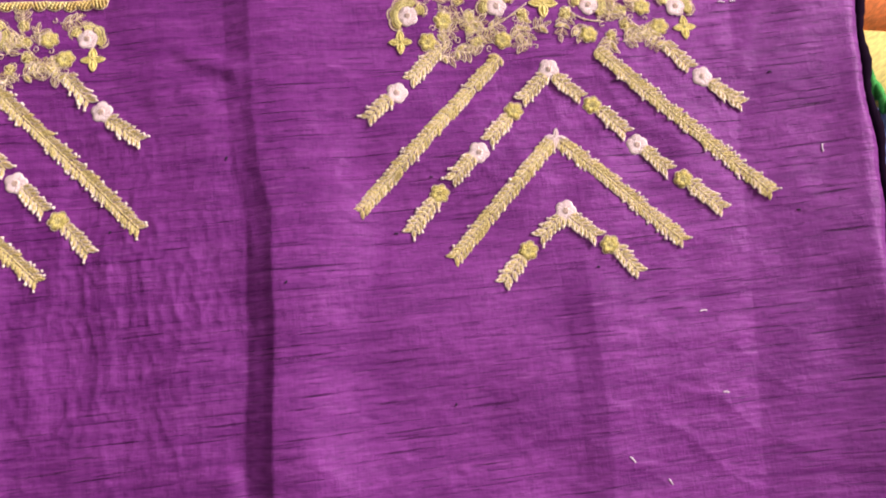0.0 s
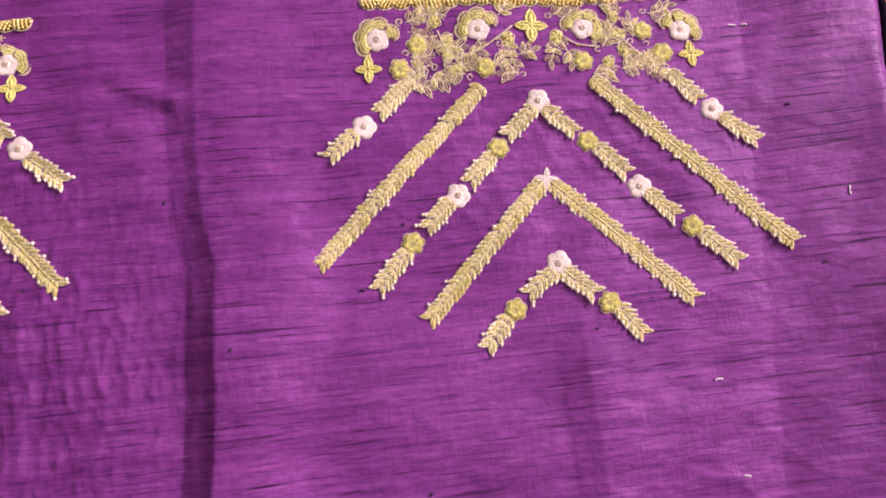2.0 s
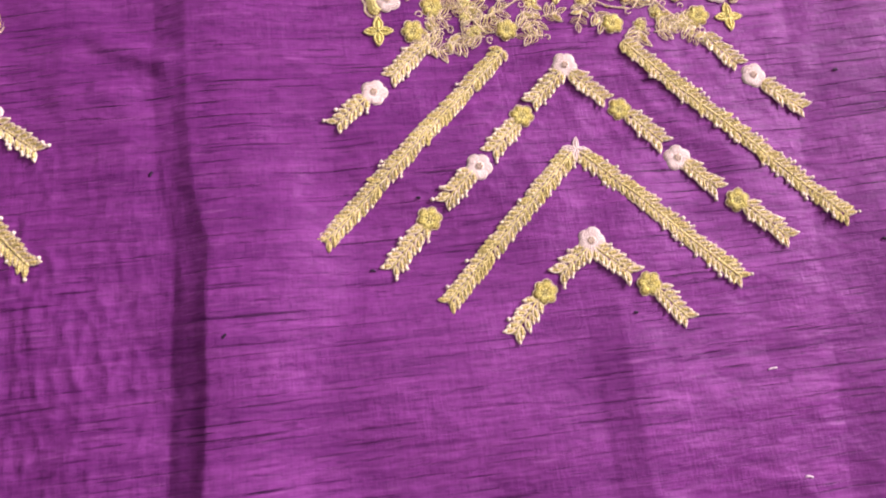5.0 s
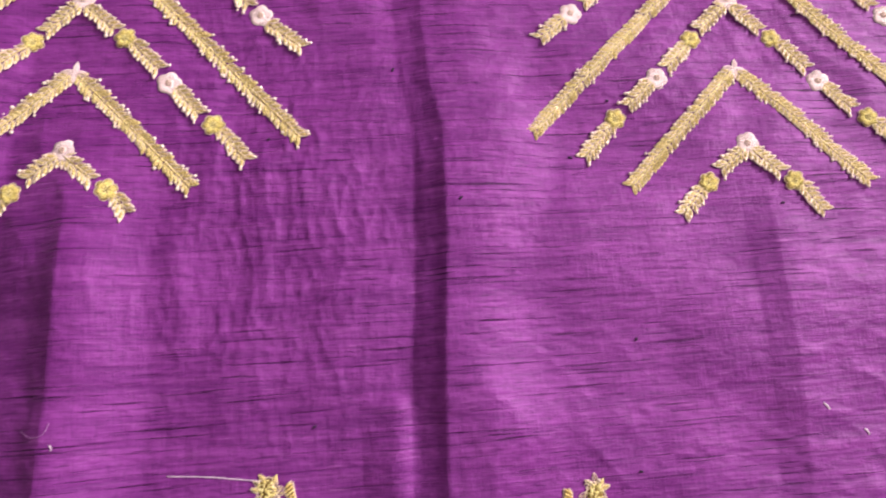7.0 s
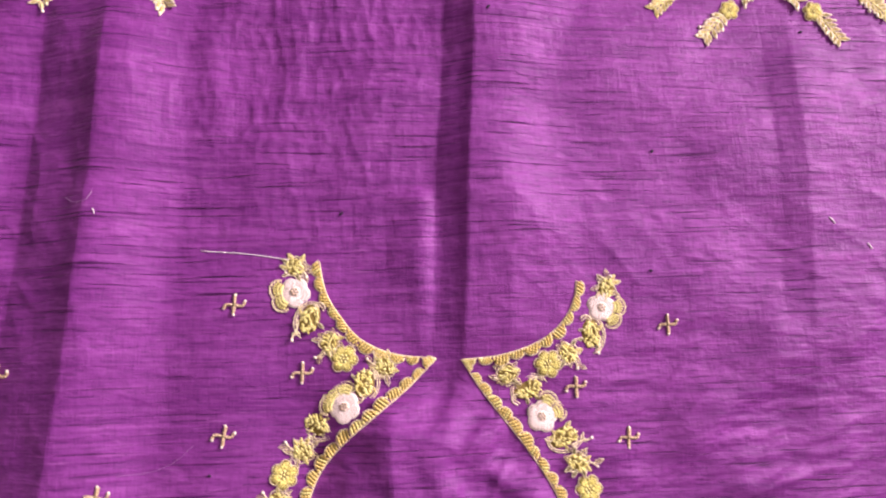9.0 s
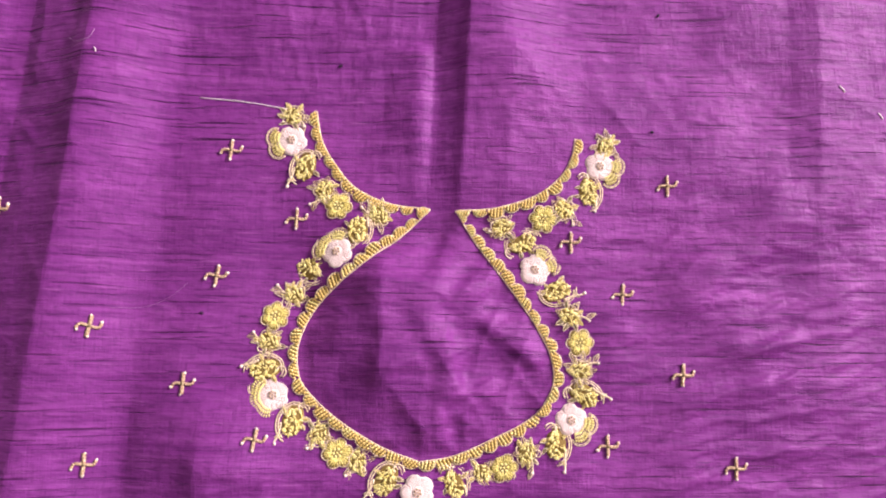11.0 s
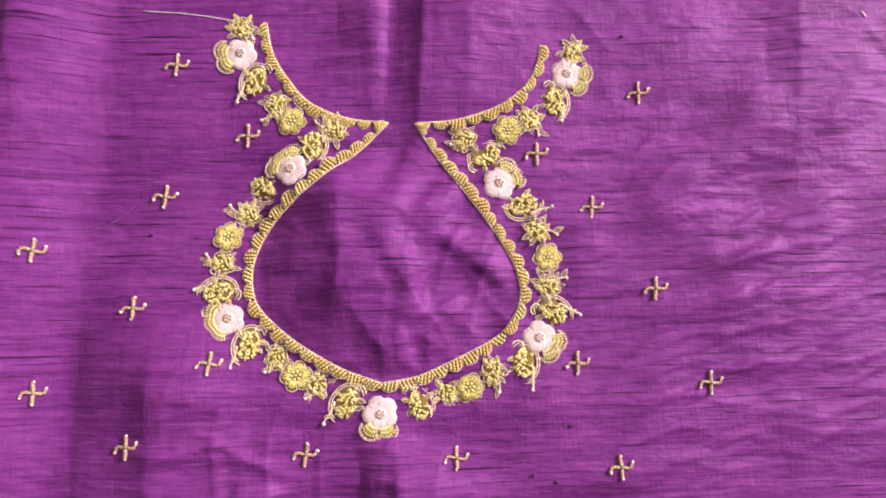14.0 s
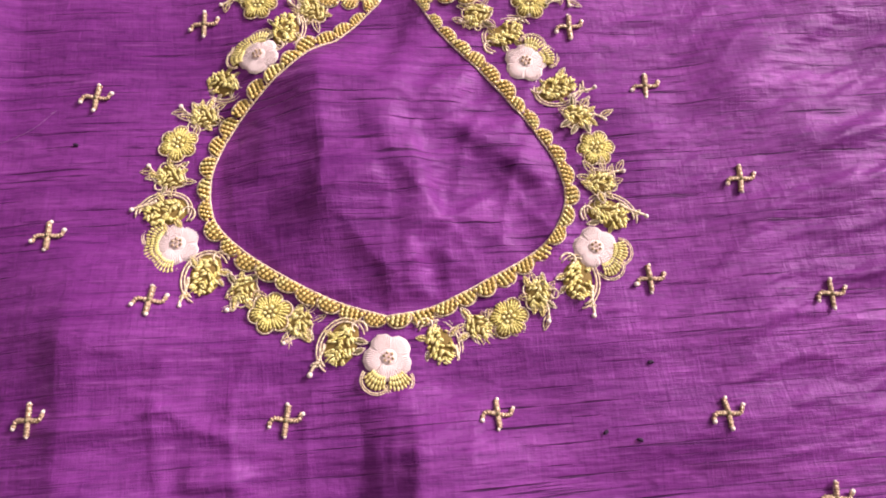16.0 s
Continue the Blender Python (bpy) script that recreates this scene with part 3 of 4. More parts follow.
def paisley_mesh(side, seed):
    """A padded bud of short grains, round end at the back, held by a double open cord."""
    r = random.Random(seed)

    def drop(a):
        return 1.0 - 0.20 * math.cos(a) ** 3
    shapes = [(*dome(6.4, 4.2, 0.8, 14, 2, drop), 1)] + chips(r, 64, 5.7, 3.9, 1.1)
    for gap, rad in ((0.0, 0.34), (0.9, 0.30)):
        rim = [((6.9 + gap) * math.cos(b), side * (5.2 + gap) * math.sin(b), 0.5) for b in np.linspace(0.3 - 0.2 * gap, 3.6 + 0.4 * gap, 20)]
        shapes.append((*tube(rim, [rad if k % 2 else 0.75 * rad for k in range(20)], 4), 3))
    curl = [((0.9 + 0.40 * b) * math.cos(b) - 6.0, side * (0.9 + 0.40 * b) * math.sin(b) - side * 2.0, 0.7) for b in np.linspace(0.2, 4.6, 12)]
    shapes.append((*tube(curl, 0.36, 4), 3))
    return mesh_of("bud", shapes, [CHIP, UNDER, YELLOW, CORD])


BUDS = {s: [paisley_mesh(s, 10 * k + s) for k in range(4)] for s in (1, -1)}


def heart_mesh(seed):
    """The ruffled middle of a sprig: short gold grains over a low mound in a scalloped cord."""
    r = random.Random(seed)
    shapes = [(*dome(5.0, 4.4, 0.8, 12, 2), 1)] + chips(r, 48, 4.6, 3.9, 1.1)
    rim = [((5.2 + 0.6 * math.cos(5 * b + seed)) * math.cos(b), (4.6 + 0.6 * math.cos(5 * b + seed)) * math.sin(b), 0.45) for b in np.linspace(0, 6.28, 31)]
    shapes.append((*tube(rim, 0.30, 4), 3))
    return mesh_of("heart", shapes, [CHIP, UNDER, YELLOW, CORD])


def loop_mesh(turns):
    pts = [((0.7 + 0.28 * a) * math.cos(a), (0.7 + 0.28 * a) * math.sin(a), 0.5) for a in np.linspace(0.4, turns, 14)]
    return mesh_of("loop", [(*tube(pts, 0.36, 4), 0)], [CORD])


LOOPS = [loop_mesh(t) for t in (5.2, 6.4, 7.4)]
HEARTS = [heart_mesh(90 + k) for k in range(4)]


# ---- embroidery: a function for each kind of motif ----
dice = random.Random(11)


def white_flower(x, y, size, fans=(), group="white flowers", turn=None, petals=5):
    label = "white satin-stitched flower with scalloped gold petals behind it" if fans else "small white satin-stitched flower with a beaded centre"
    t = thing("white_flower", x, y, label, "flower", group)
    turn = dice.uniform(0, 72) if turn is None else turn
    for k in range(petals):
        part("petal", PETAL_WHITE, t, flat_pose(0, 0, 0.2 + 0.1 * (k % 2), turn + 360 / petals * k + dice.uniform(-3, 3), size * dice.uniform(0.96, 1.04)))
    part("centre", CENTRE_WHITE, t, flat_pose(0, 0, 0.5 * size, turn, size * 1.05), "ring of dull gold bullion loops")
    for a in fans:
        part("scallop", SCALLOP, t, flat_pose(0, 0, 0, a, 0.98), "gold bullion scallop edged with cord")
    return t


def yellow_flower(x, y, size, group="yellow flowers"):
    t = thing("yellow_flower", x, y, "small yellow silk-thread flower with raised centre", "flower", group)
    turn = dice.uniform(0, 60)
    for k in range(6):
        part("petal", PETAL_YELLOW, t, flat_pose(0, 0, 0.2, turn + 60 * k, size * dice.uniform(0.95, 1.05)))
    part("centre", CENTRE_YELLOW, t, flat_pose(0, 0, 0, turn, size))
    return t


def star(x, y, size, turn, white=False):
    label = "white four-petalled star at the chevron's peak" if white else "yellow four-petalled star flower edged with cord"
    t = thing("star_flower", x, y, label, "flower", "star flowers")
    for k in range(4):
        part("petal", LEAF_WHITE if white else LEAF_STAR, t, flat_pose(0, 0, 0.3, turn + 90 * k, size * (1.1 if k % 2 else 1.0)))
    if not white:
        part("bead", GRAIN, t, flat_pose(0, 0, 0.6))
    return t


def sprig(x, y, tx, ty, size=1.0, leaves=6):
    """A knot of gold grains with leaves round it, one of them drawn out towards (tx, ty)."""
    t = thing("leaf_sprig", x, y, "olive gold leaf sprig of corded leaves and beads", "sprig", "leaf sprigs")
    a0 = math.degrees(math.atan2(ty - y, tx - x))
    d = math.hypot(tx - x, ty - y)
    for k in range(leaves):
        a = a0 + 360 / leaves * k + dice.uniform(-16, 16)
        q = dice.uniform(2.6, 3.8) * size
        part("leaf", dice.choice(LEAF_FADED + LEAF_LINE), t, flat_pose(q * math.cos(radians(a)), q * math.sin(radians(a)), 0.2 + 0.15 * (k % 3), a + dice.uniform(-40, 40), size * dice.uniform(0.5, 0.72), 3))
    part("heart", HEARTS[dice.randrange(4)], t, flat_pose(0, 0, 0, a0 + dice.uniform(-25, 25), size * 0.98), "ruffled knot of gold grains")
    part("loop", LOOPS[dice.randrange(3)], t, flat_pose(4.6 * size * math.cos(radians(a0 + 70)), 4.6 * size * math.sin(radians(a0 + 70)), 0.4, dice.uniform(0, 360), size * dice.uniform(0.6, 0.9)), "curled rose-gold cord loop")
    if d > 4:
        hook = [(s * d * math.cos(radians(a0)) - 1.6 * math.sin(3.1 * s) * math.sin(radians(a0)), s * d * math.sin(radians(a0)) + 1.6 * math.sin(3.1 * s) * math.cos(radians(a0)), 0.6) for s in np.linspace(0.2, 1, 8)]
        part("tendril", mesh_of("tendril", [(*tube(hook, 0.5, 5), 0)], [CORD]), t)
        part("leaf", LEAF_LINE[dice.randrange(3)], t, flat_pose(hook[-3][0], hook[-3][1], 0.2, a0 + dice.choice((-35, 35)), 0.62 * size))
        part("bead", PEARL_SMALL, t, flat_pose(hook[-1][0], hook[-1][1], 0.2, 0, dice.uniform(0.9, 1.3)), "pearly bead")
    return t


def twig(x, y, turn, reach, pairs, knot=0.0, bend=0.0):
    """A corded twig from (x, y) with leaves drawn in cord on both sides, a leaf at its tip and a curl by its foot."""
    t = thing("leaf_twig", x, y, "faded rose-gold twig of open corded leaves and curls", "twig", "filigree twigs")
    stem = []
    for s in np.linspace(0, 1, 3 * pairs + 2):
        a = radians(turn + bend * (s - 0.5))
        stem.append((reach * s * math.cos(a), reach * s * math.sin(a), 0.6))
    part("stem", mesh_of("stem", [(*tube(stem, [0.40 if k % 2 else 0.30 for k in range(len(stem))], 5), 0)], [CORD]), t)
    for k in range(pairs):
        px, py, _ = stem[3 * k + 2]
        for side in (1, -1):
            part("leaf", dice.choice(LEAF_LINE + LEAF_FADED[:1]), t, flat_pose(px, py, 0.1 + 0.1 * k, turn + side * dice.uniform(42, 66), dice.uniform(0.85, 1.15), 2))
    part("leaf", LEAF_LINE[dice.randrange(3)], t, flat_pose(stem[-1][0], stem[-1][1], 0.2, turn + dice.uniform(-15, 15), 0.9))
    part("loop", LOOPS[dice.randrange(3)], t, flat_pose(3.4 * math.cos(radians(turn + 150)), 3.4 * math.sin(radians(turn + 150)), 0.3, dice.uniform(0, 360), 0.95), "curled rose-gold cord loop")
    if knot:
        part("heart", HEARTS[dice.randrange(4)], t, flat_pose(0, 0, 0.1, turn, knot), "ruffled knot of gold grains")
    return t


def paisley(x, y, tx, ty, side, size=1.36):
    a0 = math.atan2(ty - y, tx - x)
    t = thing("paisley_bud", x, y, "gold paisley bud of bullion grains with a corded tail", "bud", "paisley buds")
    part("bud", dice.choice(BUDS[side]), t, flat_pose(0, 0, 0, math.degrees(a0) - side * 22, size))
    d = math.hypot(tx - x, ty - y)
    pts = []
    for s in np.linspace(0, 1, 14):
        u, w = 3.5 + (d - 3.5) * s, side * (4.6 * (1 - s) ** 0.6 - 1.2 * math.sin(3.1 * s))
        pts.append((u * math.cos(a0) - w * math.sin(a0), u * math.sin(a0) + w * math.cos(a0), 0.6))
    part("tail", mesh_of("tail", [(*tube(pts, [0.75 - 0.2 * s for s in np.linspace(0, 1, 14)], 5), 0)], [CORD]), t, None, "curled rose-gold cord")
    part("leaf", dice.choice(LEAF_FADED), t, flat_pose(0.6 * tx - 0.6 * x, 0.6 * ty - 0.6 * y, 0.3, math.degrees(a0) + side * 35, 0.6))
    for k in range(4):
        b = a0 + 1.7 + k * 1.0 + dice.uniform(-0.3, 0.3)
        part("leaf", dice.choice(LEAF_FADED), t, flat_pose(5.2 * math.cos(b), 4.6 * math.sin(b), 0.2, math.degrees(b) + dice.uniform(-60, 60), dice.uniform(0.5, 0.8), 4))
    part("bead", PEARL_SMALL, t, flat_pose(pts[-1][0], pts[-1][1], 0.1, 0, dice.uniform(1.0, 1.4)), "pearly bead")
    return t


def garland(x0, y0, x1, y1, dense, shine=0.2, group="leaf garlands"):
    """A straight spray of paired leaves from (x0, y0) to its forked tip at (x1, y1)."""
    label = "dense olive-gold spray of paired bullion leaves" if dense else "rose-gold spray of paired corded leaves with pearly tips"
    a0, back = math.atan2(y1 - y0, x1 - x0), 2.6
    x0, y0 = x0 - back * math.cos(a0), y0 - back * math.sin(a0)
    t = tagged(new("leaf_garland"), label, "garland", group)
    t.empty_display_size = 0.005
    z0 = ground(x0, y0)
    t.location = (x0 * MM, y0 * MM, z0)
    a0 = math.atan2(y1 - y0, x1 - x0)
    d = math.hypot(x1 - x0, y1 - y0)
    step = 3.2 if dense else 3.5
    n = max(2, int((d - 5.0) / step))
    stem = []
    for k in range(n + 2):
        s = k / (n + 1) * (d - 4.0)
        x, y = s * math.cos(a0), s * math.sin(a0)
        stem.append((x, y, (ground(x0 + x, y0 + y) - z0) / MM + 0.9))
    part("stem", mesh_of("stem", [(*tube(stem, 0.6 if dense else 0.5, 5), 0)], [OLIVE]), t)
    kinds = LEAF_DENSE if dense else LEAF_OPEN
    for k in range(n + 1):
        s = k / n * (d - 6.4)
        for side in (1, -1):
            w = dice.uniform(-0.3, 0.3)
            x = s * math.cos(a0) - side * 0.7 * math.sin(a0) + w
            y = s * math.sin(a0) + side * 0.7 * math.cos(a0) + w
            a = math.degrees(a0) + side * (45 if dense else 44) + dice.uniform(-6, 6)
            size = dice.uniform(0.88, 1.08)
            z = (ground(x0 + x, y0 + y) - z0) / MM
            part("leaf", dice.choice(kinds), t, flat_pose(x, y, z + 0.15 + 0.02 * (k % 5), a, size, 4))
            if dice.random() < shine:
                q = 7.6 * size
                part("sequin", SEQUIN, t, flat_pose(x + q * math.cos(radians(a)), y + q * math.sin(radians(a)), z + 0.4, 0, dice.uniform(0.8, 1.15)), "pearly sequin")
    return t


def spline(points, step):
    """Points every step millimetres on a smooth line through the few given."""
    p = np.array(points, float)
    q = np.vstack([2 * p[0] - p[1], p, 2 * p[-1] - p[-2]])
    fine = []
    for i in range(1, len(q) - 2):
        for s in np.linspace(0, 1, 24, endpoint=False):
            fine.append(0.5 * (2 * q[i] + (q[i + 1] - q[i - 1]) * s + (2 * q[i - 1] - 5 * q[i] + 4 * q[i + 1] - q[i + 2]) * s * s
                               + (3 * q[i] - q[i - 1] - 3 * q[i + 1] + q[i + 2]) * s ** 3))
    fine = np.array(fine + [p[-1]])
    run = np.concatenate([[0], np.cumsum(np.linalg.norm(np.diff(fine, axis=0), axis=1))])
    at = np.linspace(0, run[-1], max(2, int(round(run[-1] / step)) + 1))
    return np.stack([np.interp(at, run, fine[:, 0]), np.interp(at, run, fine[:, 1])], -1)


def border(points, side, label, name="neckline_border", step=8.6, size=1.0, taper=0):
    """Pads side by side along a line, with a fine cord along their straight edge. side: 1 with the pads to the left of the line."""
    x0, y0 = points[0]
    t = tagged(new(name), label, "border", name.replace("_", " ") + "s")
    t.empty_display_size = 0.005
    z0 = ground(x0, y0)
    t.location = (x0 * MM, y0 * MM, z0)

    def local(p, lift):
        return (p[0] - x0, p[1] - y0, (ground(p[0], p[1]) - z0) / MM + lift)
    fine = spline(points, 1.6)
    part("edge_cord", mesh_of("edge_cord", [(*tube([local(p, 0.5) for p in fine], [0.36 + 0.12 * (k % 2) for k in range(len(fine))], 5), 0)], [CORD]), t, None, "fine twisted rose-gold cord")
    main = spline(points, step)
    n = len(main) - 1
    for k in range(n):
        c, d = (main[k] + main[k + 1]) / 2, main[k + 1] - main[k]
        a = math.degrees(math.atan2(d[1], d[0]))
        x, y, z = local(c, 0.1)
        fit = size * (0.80 if taper and k >= n - 2 else 1.0) * dice.uniform(0.94, 1.06)
        turn = a + dice.uniform(-7, 7) + (0 if side > 0 else 180)
        me, rows = PADS[dice.randrange(9)]
        pad = part("pad", me, t, flat_pose(x, y, z, turn, fit))
        for row in rows:
            part("bullion_strand", row, pad)
    return t


def cross_motif(x, y, turn, size=1.0):
    t = thing("cross_motif", x, y, "small gold pinwheel cross with curled arms and beads", "cross", "scattered crosses", turn, size)
    for k in range(4):
        part("arm", ARMS[k % 2], t, flat_pose(0, 0, 0.1, 90 * k + dice.uniform(-7, 7), dice.uniform(0.93, 1.06)))
        a = radians(90 * k + (5 if k % 2 == 0 else 28))
        q = 5.9 if k % 2 == 0 else 6.6
        part("bead", PEARL_SMALL, t, flat_pose(q * math.cos(a), q * math.sin(a), 0.3, 0, dice.uniform(0.9, 1.2) if k % 2 == 0 else dice.uniform(1.0, 1.3)), "pale rose bead")
    part("bead", GRAIN, t, flat_pose(0, 0, 0.9, 0, 1.2))
    return t


def arm_mesh(long):
    pts, rad = [], []
    for k in range(19):
        s = k / 18
        if long:
            pts.append((5.8 * s, 0.5 * s, 0.8))
        else:
            pts.append((5.8 * math.sin(1.35 * s) / math.sin(1.35), 3.2 * max(0.0, s - 0.55) ** 2 / 0.2025, 0.8))
        rad.append((1.25 if long else 1.0) * (1.0 if k % 3 else 0.55))
    return mesh_of("arm", [(*tube(pts, rad, 6), 0)], [BLUSH])


ARMS = [arm_mesh(True), arm_mesh(False)]

# ---- the two sleeve panels: the same drawing, set apart by one step ----
FAR_TIPS = {(317, 280): (-100.5, 240), (255, 245): (-160.5, 204), (283, 267): (-131, 223), (225, 223): (-194, 184), (130, 212): (-272, 177), (97, 227): (-314, 192)}
for ox, oy, skew in ((0.0, 0.0, 0.0), (-411.0, -43.7, 0.035)):
    def P(x, y):
        return ox + x + skew * (y - 240), oy + y

    def G(x0, y0, x1, y1, dense, shine):
        tip = FAR_TIPS.get((x1, y1), P(x1, y1)) if ox else (x1, y1)
        garland(*P(x0, y0), *tip, dense, shine)
    # outer short sprays
    G(84, 374, 64, 350, False, 0.12), G(52, 337, 36, 320, False, 0.3)
    G(246, 387, 264, 368, False, 0.3), G(277, 359, 301, 344, False, 0.3)
    # long plain sprays
    G(126, 371, 34, 256, True, 0.06), G(197, 379, 317, 280, True, 0.42)
    G(163, 312, 97, 227, True, 0.12), G(171, 313, 255, 245, True, 0.32)
    # flowered chevron
    for seg in ((158, 359, 141, 339), (134, 328, 119, 309), (109, 298, 94, 280), (85, 268, 68, 244),
                (167, 359, 188, 344), (199, 337, 219, 320), (229, 310, 247, 294), (260, 286, 283, 267)):
        G(*seg, False, 0.16)
    # small inner chevron
    for seg in ((169, 259, 153, 244), (143, 231, 130, 212), (177, 260, 197, 246), (209, 239, 225, 223)):
        G(*seg, False, 0.22)
    for x, y in ((58, 343), (162, 365), (114.5, 303), (223.5, 314), (173, 265), (270, 365)):
        white_flower(*P(x, y), 0.84)
    for x, y in ((138, 334), (89, 274), (148.5, 237.5), (202.5, 243), (192.5, 341), (253.5, 290)):
        yellow_flower(*P(x, y), 0.93)
    star(*P(167, 316), 0.9, 88, True)
    # flowered band above them
    for x, y, fans in ((63.5, 400, (218, 175, 128, 85, 30)), (125, 410, (190, 142, 95, 45)), (190.5, 415, (160, 112, 62, 10, -28)), (252.5, 417, (150, 92, 42, -5))):
        white_flower(*P(x, y), 0.84, fans)
    for x, y, s, a in ((59, 380.5, 0.95, 5), (158, 415, 1.22, 3), (259, 401.5, 0.95, 8)):
        star(*P(x, y), s, a)
    for x, y in ((88, 398), (78, 381.5), (130, 385.5), (190, 392), (241, 401), (228, 415)):
        yellow_flower(*P(x, y), 0.92, "band flowers")
    for x, y, turn, reach, pairs, knot, bend in (
            (98, 414, 70, 9, 2, 0.85, 20), (100, 405, 190, 12, 2, 0.0, -30), (106, 402, -60, 8, 2, 0.85, 0), (107, 392, 120, 8, 2, 0.75, 20), (112, 384, 30, 8, 2, 0.85, 0),
            (95, 385, 200, 10, 2, 0.0, 30), (96, 379, -20, 10, 2, 0.0, 20), (143.5, 405, -80, 15, 2, 0.95, 10), (174, 408, -98, 15, 2, 0.95, -10), (137, 420, 60, 8, 1, 0.0, 0),
            (172, 424, 40, 9, 2, 0.0, 20), (150, 395, 20, 7, 1, 0.0, 0), (210, 424, 100, 9, 2, 0.8, 0), (213, 412, 160, 9, 2, 0.85, 20), (216, 401, -40, 8, 2, 0.85, 0), (206, 392, -100, 8, 2, 0.8, 0),
            (224, 396, 10, 9, 2, 0.0, 20), (232, 428, 10, 12, 2, 0.0, 30), (80, 412, 30, 9, 2, 0.0, 20), (231, 403, -60, 8, 2, 0.0, 0), (84, 390, 0, 9, 2, 0.0, 20), (84, 374, -10, 9, 2, 0.0, 0), (101, 419, 180, 10, 2, 0.0, 20), (103, 398, 0, 9, 2, 0.0, 0), (118, 392, 30, 9, 1, 0.0, 20), (118, 381, 180, 9, 2, 0.0, 0), (138, 398, -60, 9, 2, 0.0, 0), (180, 400, -60, 9, 2, 0.0, 0), (202, 402, 60, 9, 2, 0.0, 0), (222, 410, 90, 9, 2, 0.0, 20), (214, 388, 20, 9, 2, 0.0, 0), (240, 393, 190, 8, 1, 0.0, 0), (232, 390, -30, 8, 1, 0.0, 0), (150, 383, 185, 7, 1, 0.0, 0)):
        twig(*P(x, y), turn, reach + 2, pairs + 1, knot, bend)
    for run in (((104, 388), (126, 397), (146, 413)), ((172, 413), (186, 404), (201, 402)), ((100, 408), (106, 396), (118, 384)), ((204, 420), (216, 407), (226, 397))):
        pts = spline([P(x, y) for x, y in run], 2.0)
        st = thing("vine_stem", pts[0][0], pts[0][1], "thin rose-gold corded vine stem in the flowered band", "stem", "vine stems")
        me = mesh_of("cord", [(*tube([(x - pts[0][0], y - pts[0][1], 0.9) for x, y in pts], [0.55 if k % 2 else 0.42 for k in range(len(pts))], 5), 0)], [CORD])
        part("cord", me, st)
        for k in range(2, len(pts) - 1, 4):
            part("leaf", LEAF_FADED[k % 3], st, flat_pose(pts[k][0] - pts[0][0], pts[k][1] - pts[0][1], 0.4, dice.uniform(0, 360), 0.5))
    border([P(52, 425.5), P(148, 434.5), P(262, 447)], -1, "straight gold border of bullion pads above the flowered band", "sleeve_border", 10.2, 1.32)

# ---- the neck drawing ----
NECK_WHITE = ((-98, 28, (178, 226)), (-62, -32, (98, 146, 180)), (-83.5, -112.5, (160, 205, 250)), (-0.5, -151, (-115, -62)), (76, -104, (-5, -52)), (47, -26, (72, 22)), (77, 38.5, (8, -42)))
for x, y, fans in NECK_WHITE:
    white_flower(x, y, 1.0, fans, "neckline flowers")
for x, y in ((-66, -6), (-90, -71), (-45, -137), (43, -133), (76, -62.5), (48, 3)):
    yellow_flower(x, y, 1.10, "neckline flowers")
for x, y, tx, ty, side in ((-88, 13, -96, 1, -1), (-53, -18, -49, -5, -1), (-76, -43, -90, -43, 1), (-91, -100, -103, -100, -1), (-71, -125, -78, -137, -1), (-18, -148, -28, -159, -1),
                           (18, -145, 29, -157, 1), (69, -118, 75, -131, 1), (82, -90, 96, -90, 1), (61, -36, 76, -35, -1), (39, -12, 48, -3, 1), (72, 22, 77, 12, 1)):
    paisley(x, y, tx, ty, side)
for x, y, tx, ty in ((-100, 42, -93, 37), (-75, 2, -82, -7), (-43, -8, -53, -5), (-82, -58, -92, -54), (-91, -85, -100, -81), (-56, -129, -61, -137), (-34, -140, -39, -148),
                     (32, -137, 39, -144), (54, -124, 58, -134), (78, -77, 87, -72), (69, -49, 80, -50), (26, -5, 19, -8), (59, 10, 65, 2), (79, 50, 81, 57)):
    sprig(x, y, tx, ty, 1.22, 8)
border([(-87, 47), (-81, 30), (-71, 17), (-58, 5.5), (-39, -0.5), (-15, -0.5)], -1, "gold neckline border of bullion pads along the shoulder curve", taper=1)
border([(-2, -136), (-23, -131), (-48, -120), (-66, -108), (-73, -98), (-75, -84), (-70, -66), (-59, -50), (-44, -34), (-29, -18.5), (-15, -0.5)], 1, "gold neckline border of bullion pads round the keyhole", taper=1)
border([(61, 52), (60, 40), (54.5, 27.5), (42, 15), (21, 5), (-1, 0)], 1, "gold neckline border of bullion pads along the shoulder curve", taper=1)
border([(-2, -136), (15, -131), (34, -120), (53, -107), (61, -96), (64, -83), (59, -68), (46, -51), (31, -35), (14, -17.5), (-1, 0)], -1, "gold neckline border of bullion pads round the keyhole", taper=1)

# ---- scattered crosses ----
for x, y, a in ((-130, 17, 8), (117, 33, 12), (-88, -16, 10), (65, -8, 12), (-125, -54, 4), (97, -33, 6), (-183, -90, 8), (-131, -113, 6), (-173, -160, 10), (-121, -180, 12),
                (-88, -136, 6), (97, -115, 8), (134, -72, 8), (166, -117, 12), (40, -169, 8), (-35, -175, 6), (123, -164, 14), (-248, -34, 8), (160, -191, 6)):
    cross_motif(x, y, a + 80, 0.94)


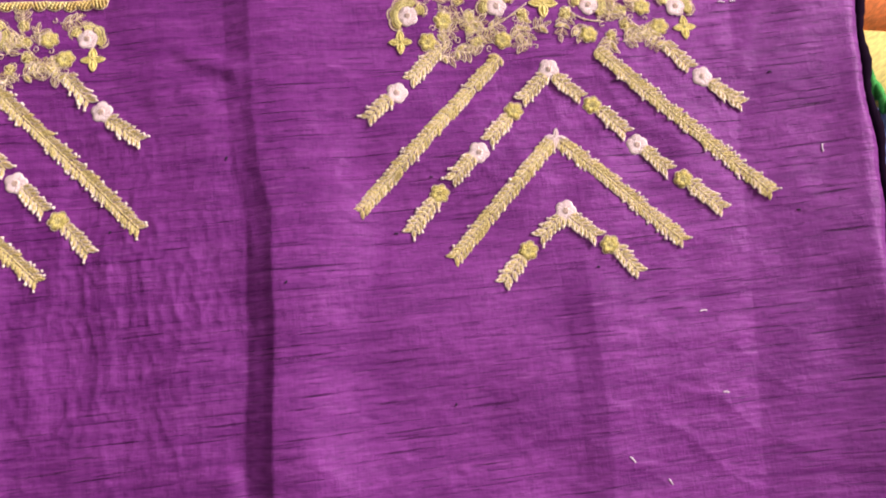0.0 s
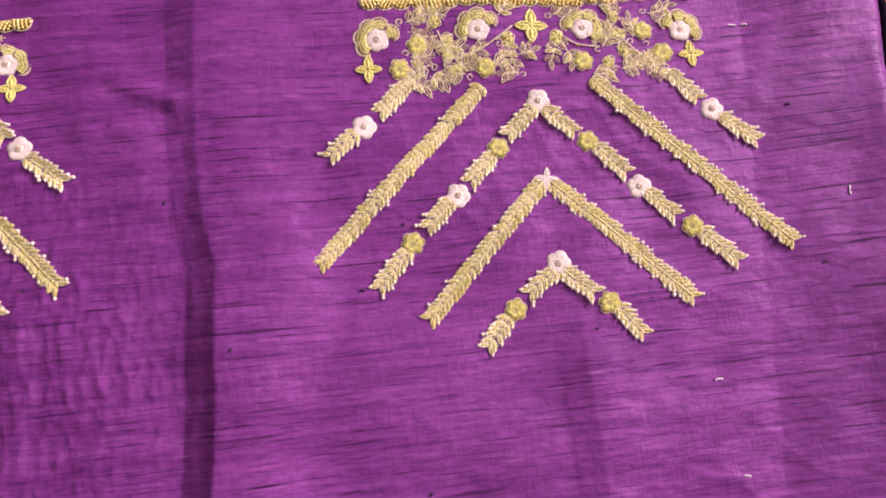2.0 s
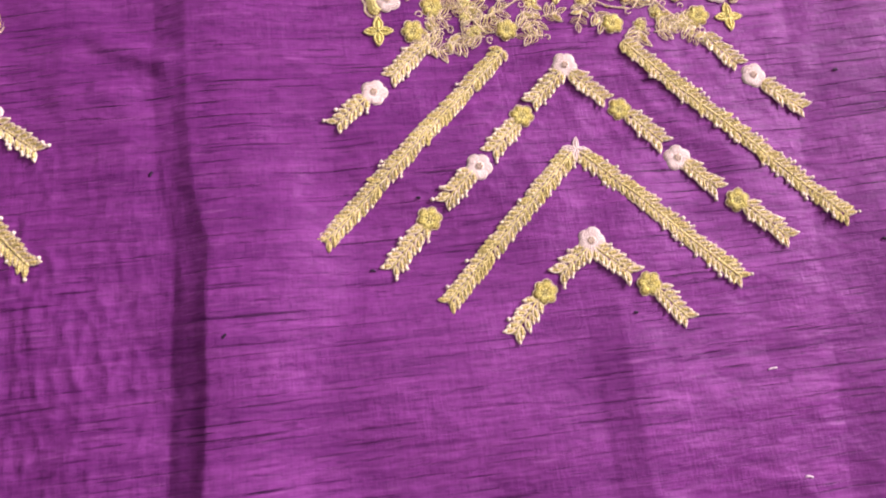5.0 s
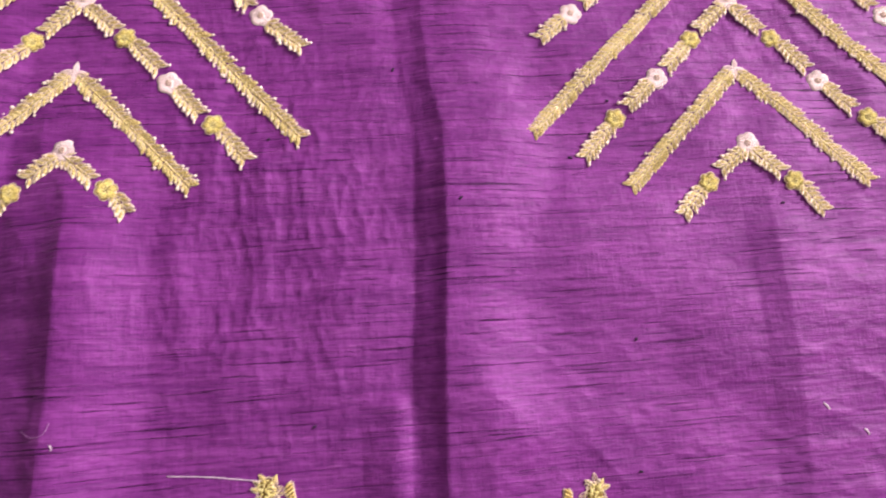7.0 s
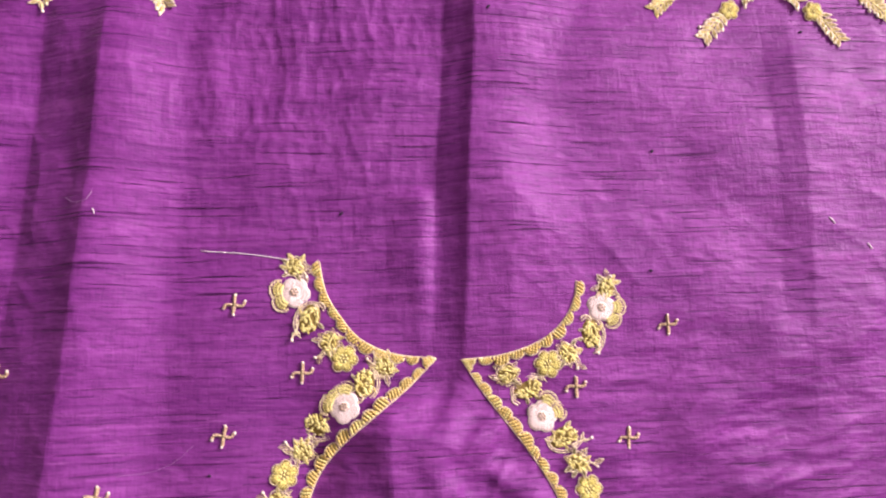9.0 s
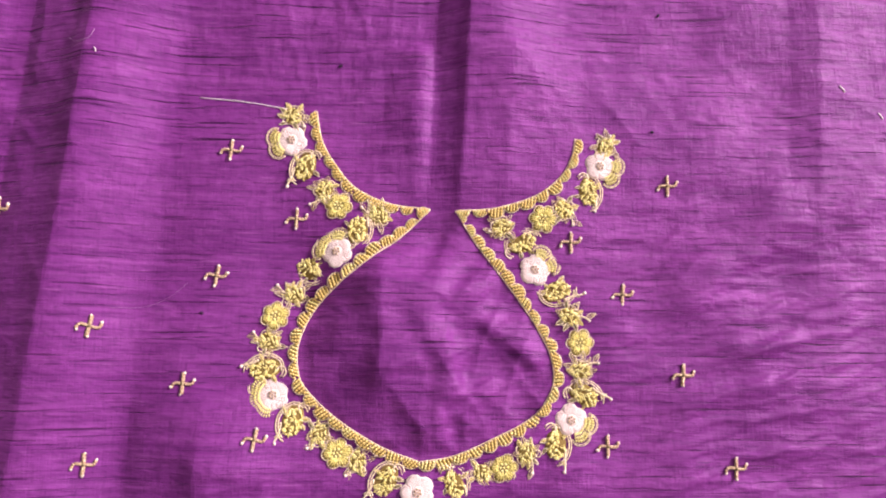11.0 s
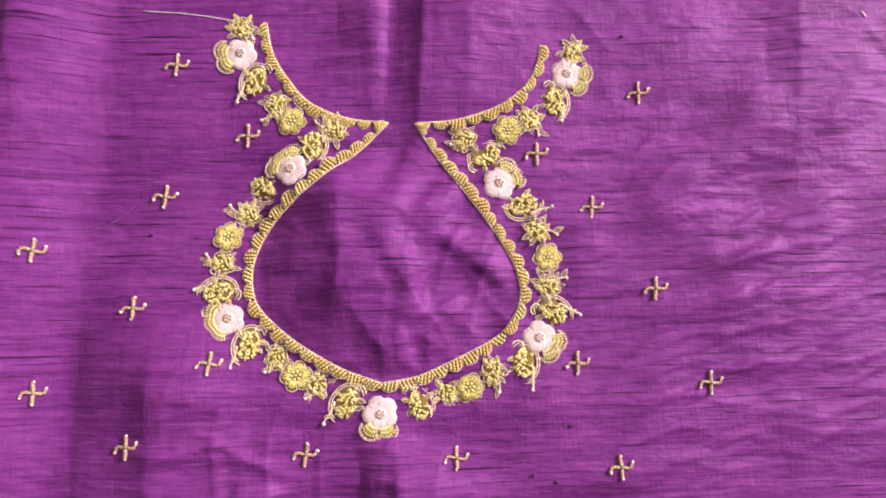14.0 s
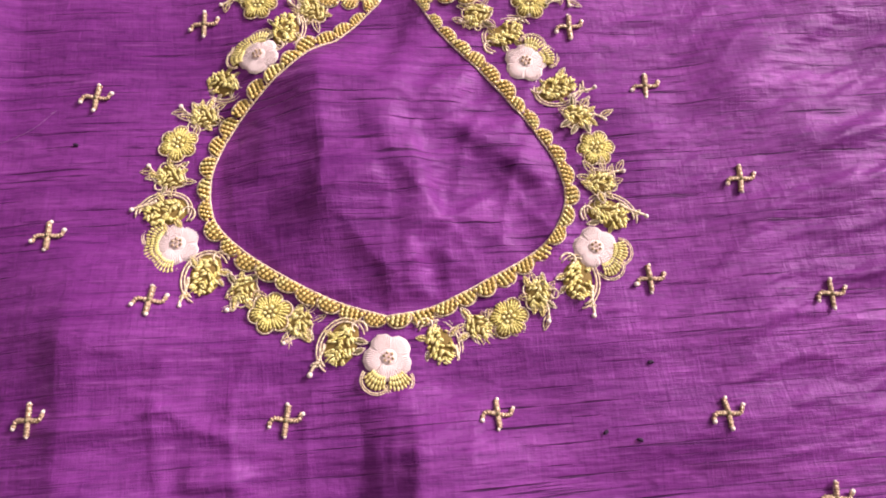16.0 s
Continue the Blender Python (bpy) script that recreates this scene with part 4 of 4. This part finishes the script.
# ---- loose ends ----
def lint(x, y, length, turn, r=0.45, name="lint_thread", mat=None, label="tiny loose white thread end lying on the silk"):
    t = thing(name, x, y, label, "thread", "loose threads", turn)
    v, f = tube([(s * length - length / 2, 0.3 * math.sin(4 * s), 0.5) for s in np.linspace(0, 1, 6)], r, 5)
    part("strand", mesh_of("strand", [(v, f, 0)], [mat or LINT]), t)


for x, y, n, a in ((264, 201, 4.5, 15), (349, 314, 5.5, 95), (276, 149, 4, 0), (214, 106, 5, -40), (238, 93, 4, -50), (287, 423, 5, 0), (295, 424, 4, 8)):
    lint(x, y, n, a)
lint(113.5, 358, 10, 62, 0.4)
lint(-209, 58, 3, -55, 0.35)
for x, y, n, a in ((-52, 292, 2.4, 80), (-6, 210, 2.2, 70), (317, 369, 2.2, 20), (330, 270, 2.2, 10), (-78, 76, 2.2, 50), (-129, -75, 1.6, 10), (96, -147, 1.8, 30), (79, -173, 1.6, 60), (91, -175, 1.8, 0), (103, 137, 1.8, 80), (105, 63, 1.6, 20), (83, 285, 2.0, 10), (61, 246, 2.6, 5), (195, 228, 1.8, 15), (-122, 240, 1.8, 70)):
    lint(x, y, n, a, 0.7, "thread_knot", KNOT, "small dark thread knot in the silk weave")


def long_thread(run, r, label, mat):
    pts = spline(run, 3.0)
    t = thing("loose_thread", pts[0][0], pts[0][1], label, "thread", "loose threads")
    z0, inv = ground(pts[0][0], pts[0][1]), t.matrix_basis.inverted()
    v, f = tube([tuple(c / MM for c in inv @ Vector((x * MM, y * MM, ground(x, y) + 0.0004))) for x, y in pts], r, 5)
    part("strand", mesh_of("strand", [(v, f, 0)], [mat]), t)


long_thread([(-154, 45.5), (-130, 46.5), (-104, 46)], 0.27, "long pale thread pulled straight from the neckline stitching", LINT)
long_thread([(-176, -79), (-160, -76), (-148, -69), (-140, -60)], 0.07, "very fine curved pale hair of thread", HAIR)
long_thread([(-228, 65), (-221, 62), (-214, 64), (-212, 70)], 0.2, "short curled pale thread on the fold", HAIR)
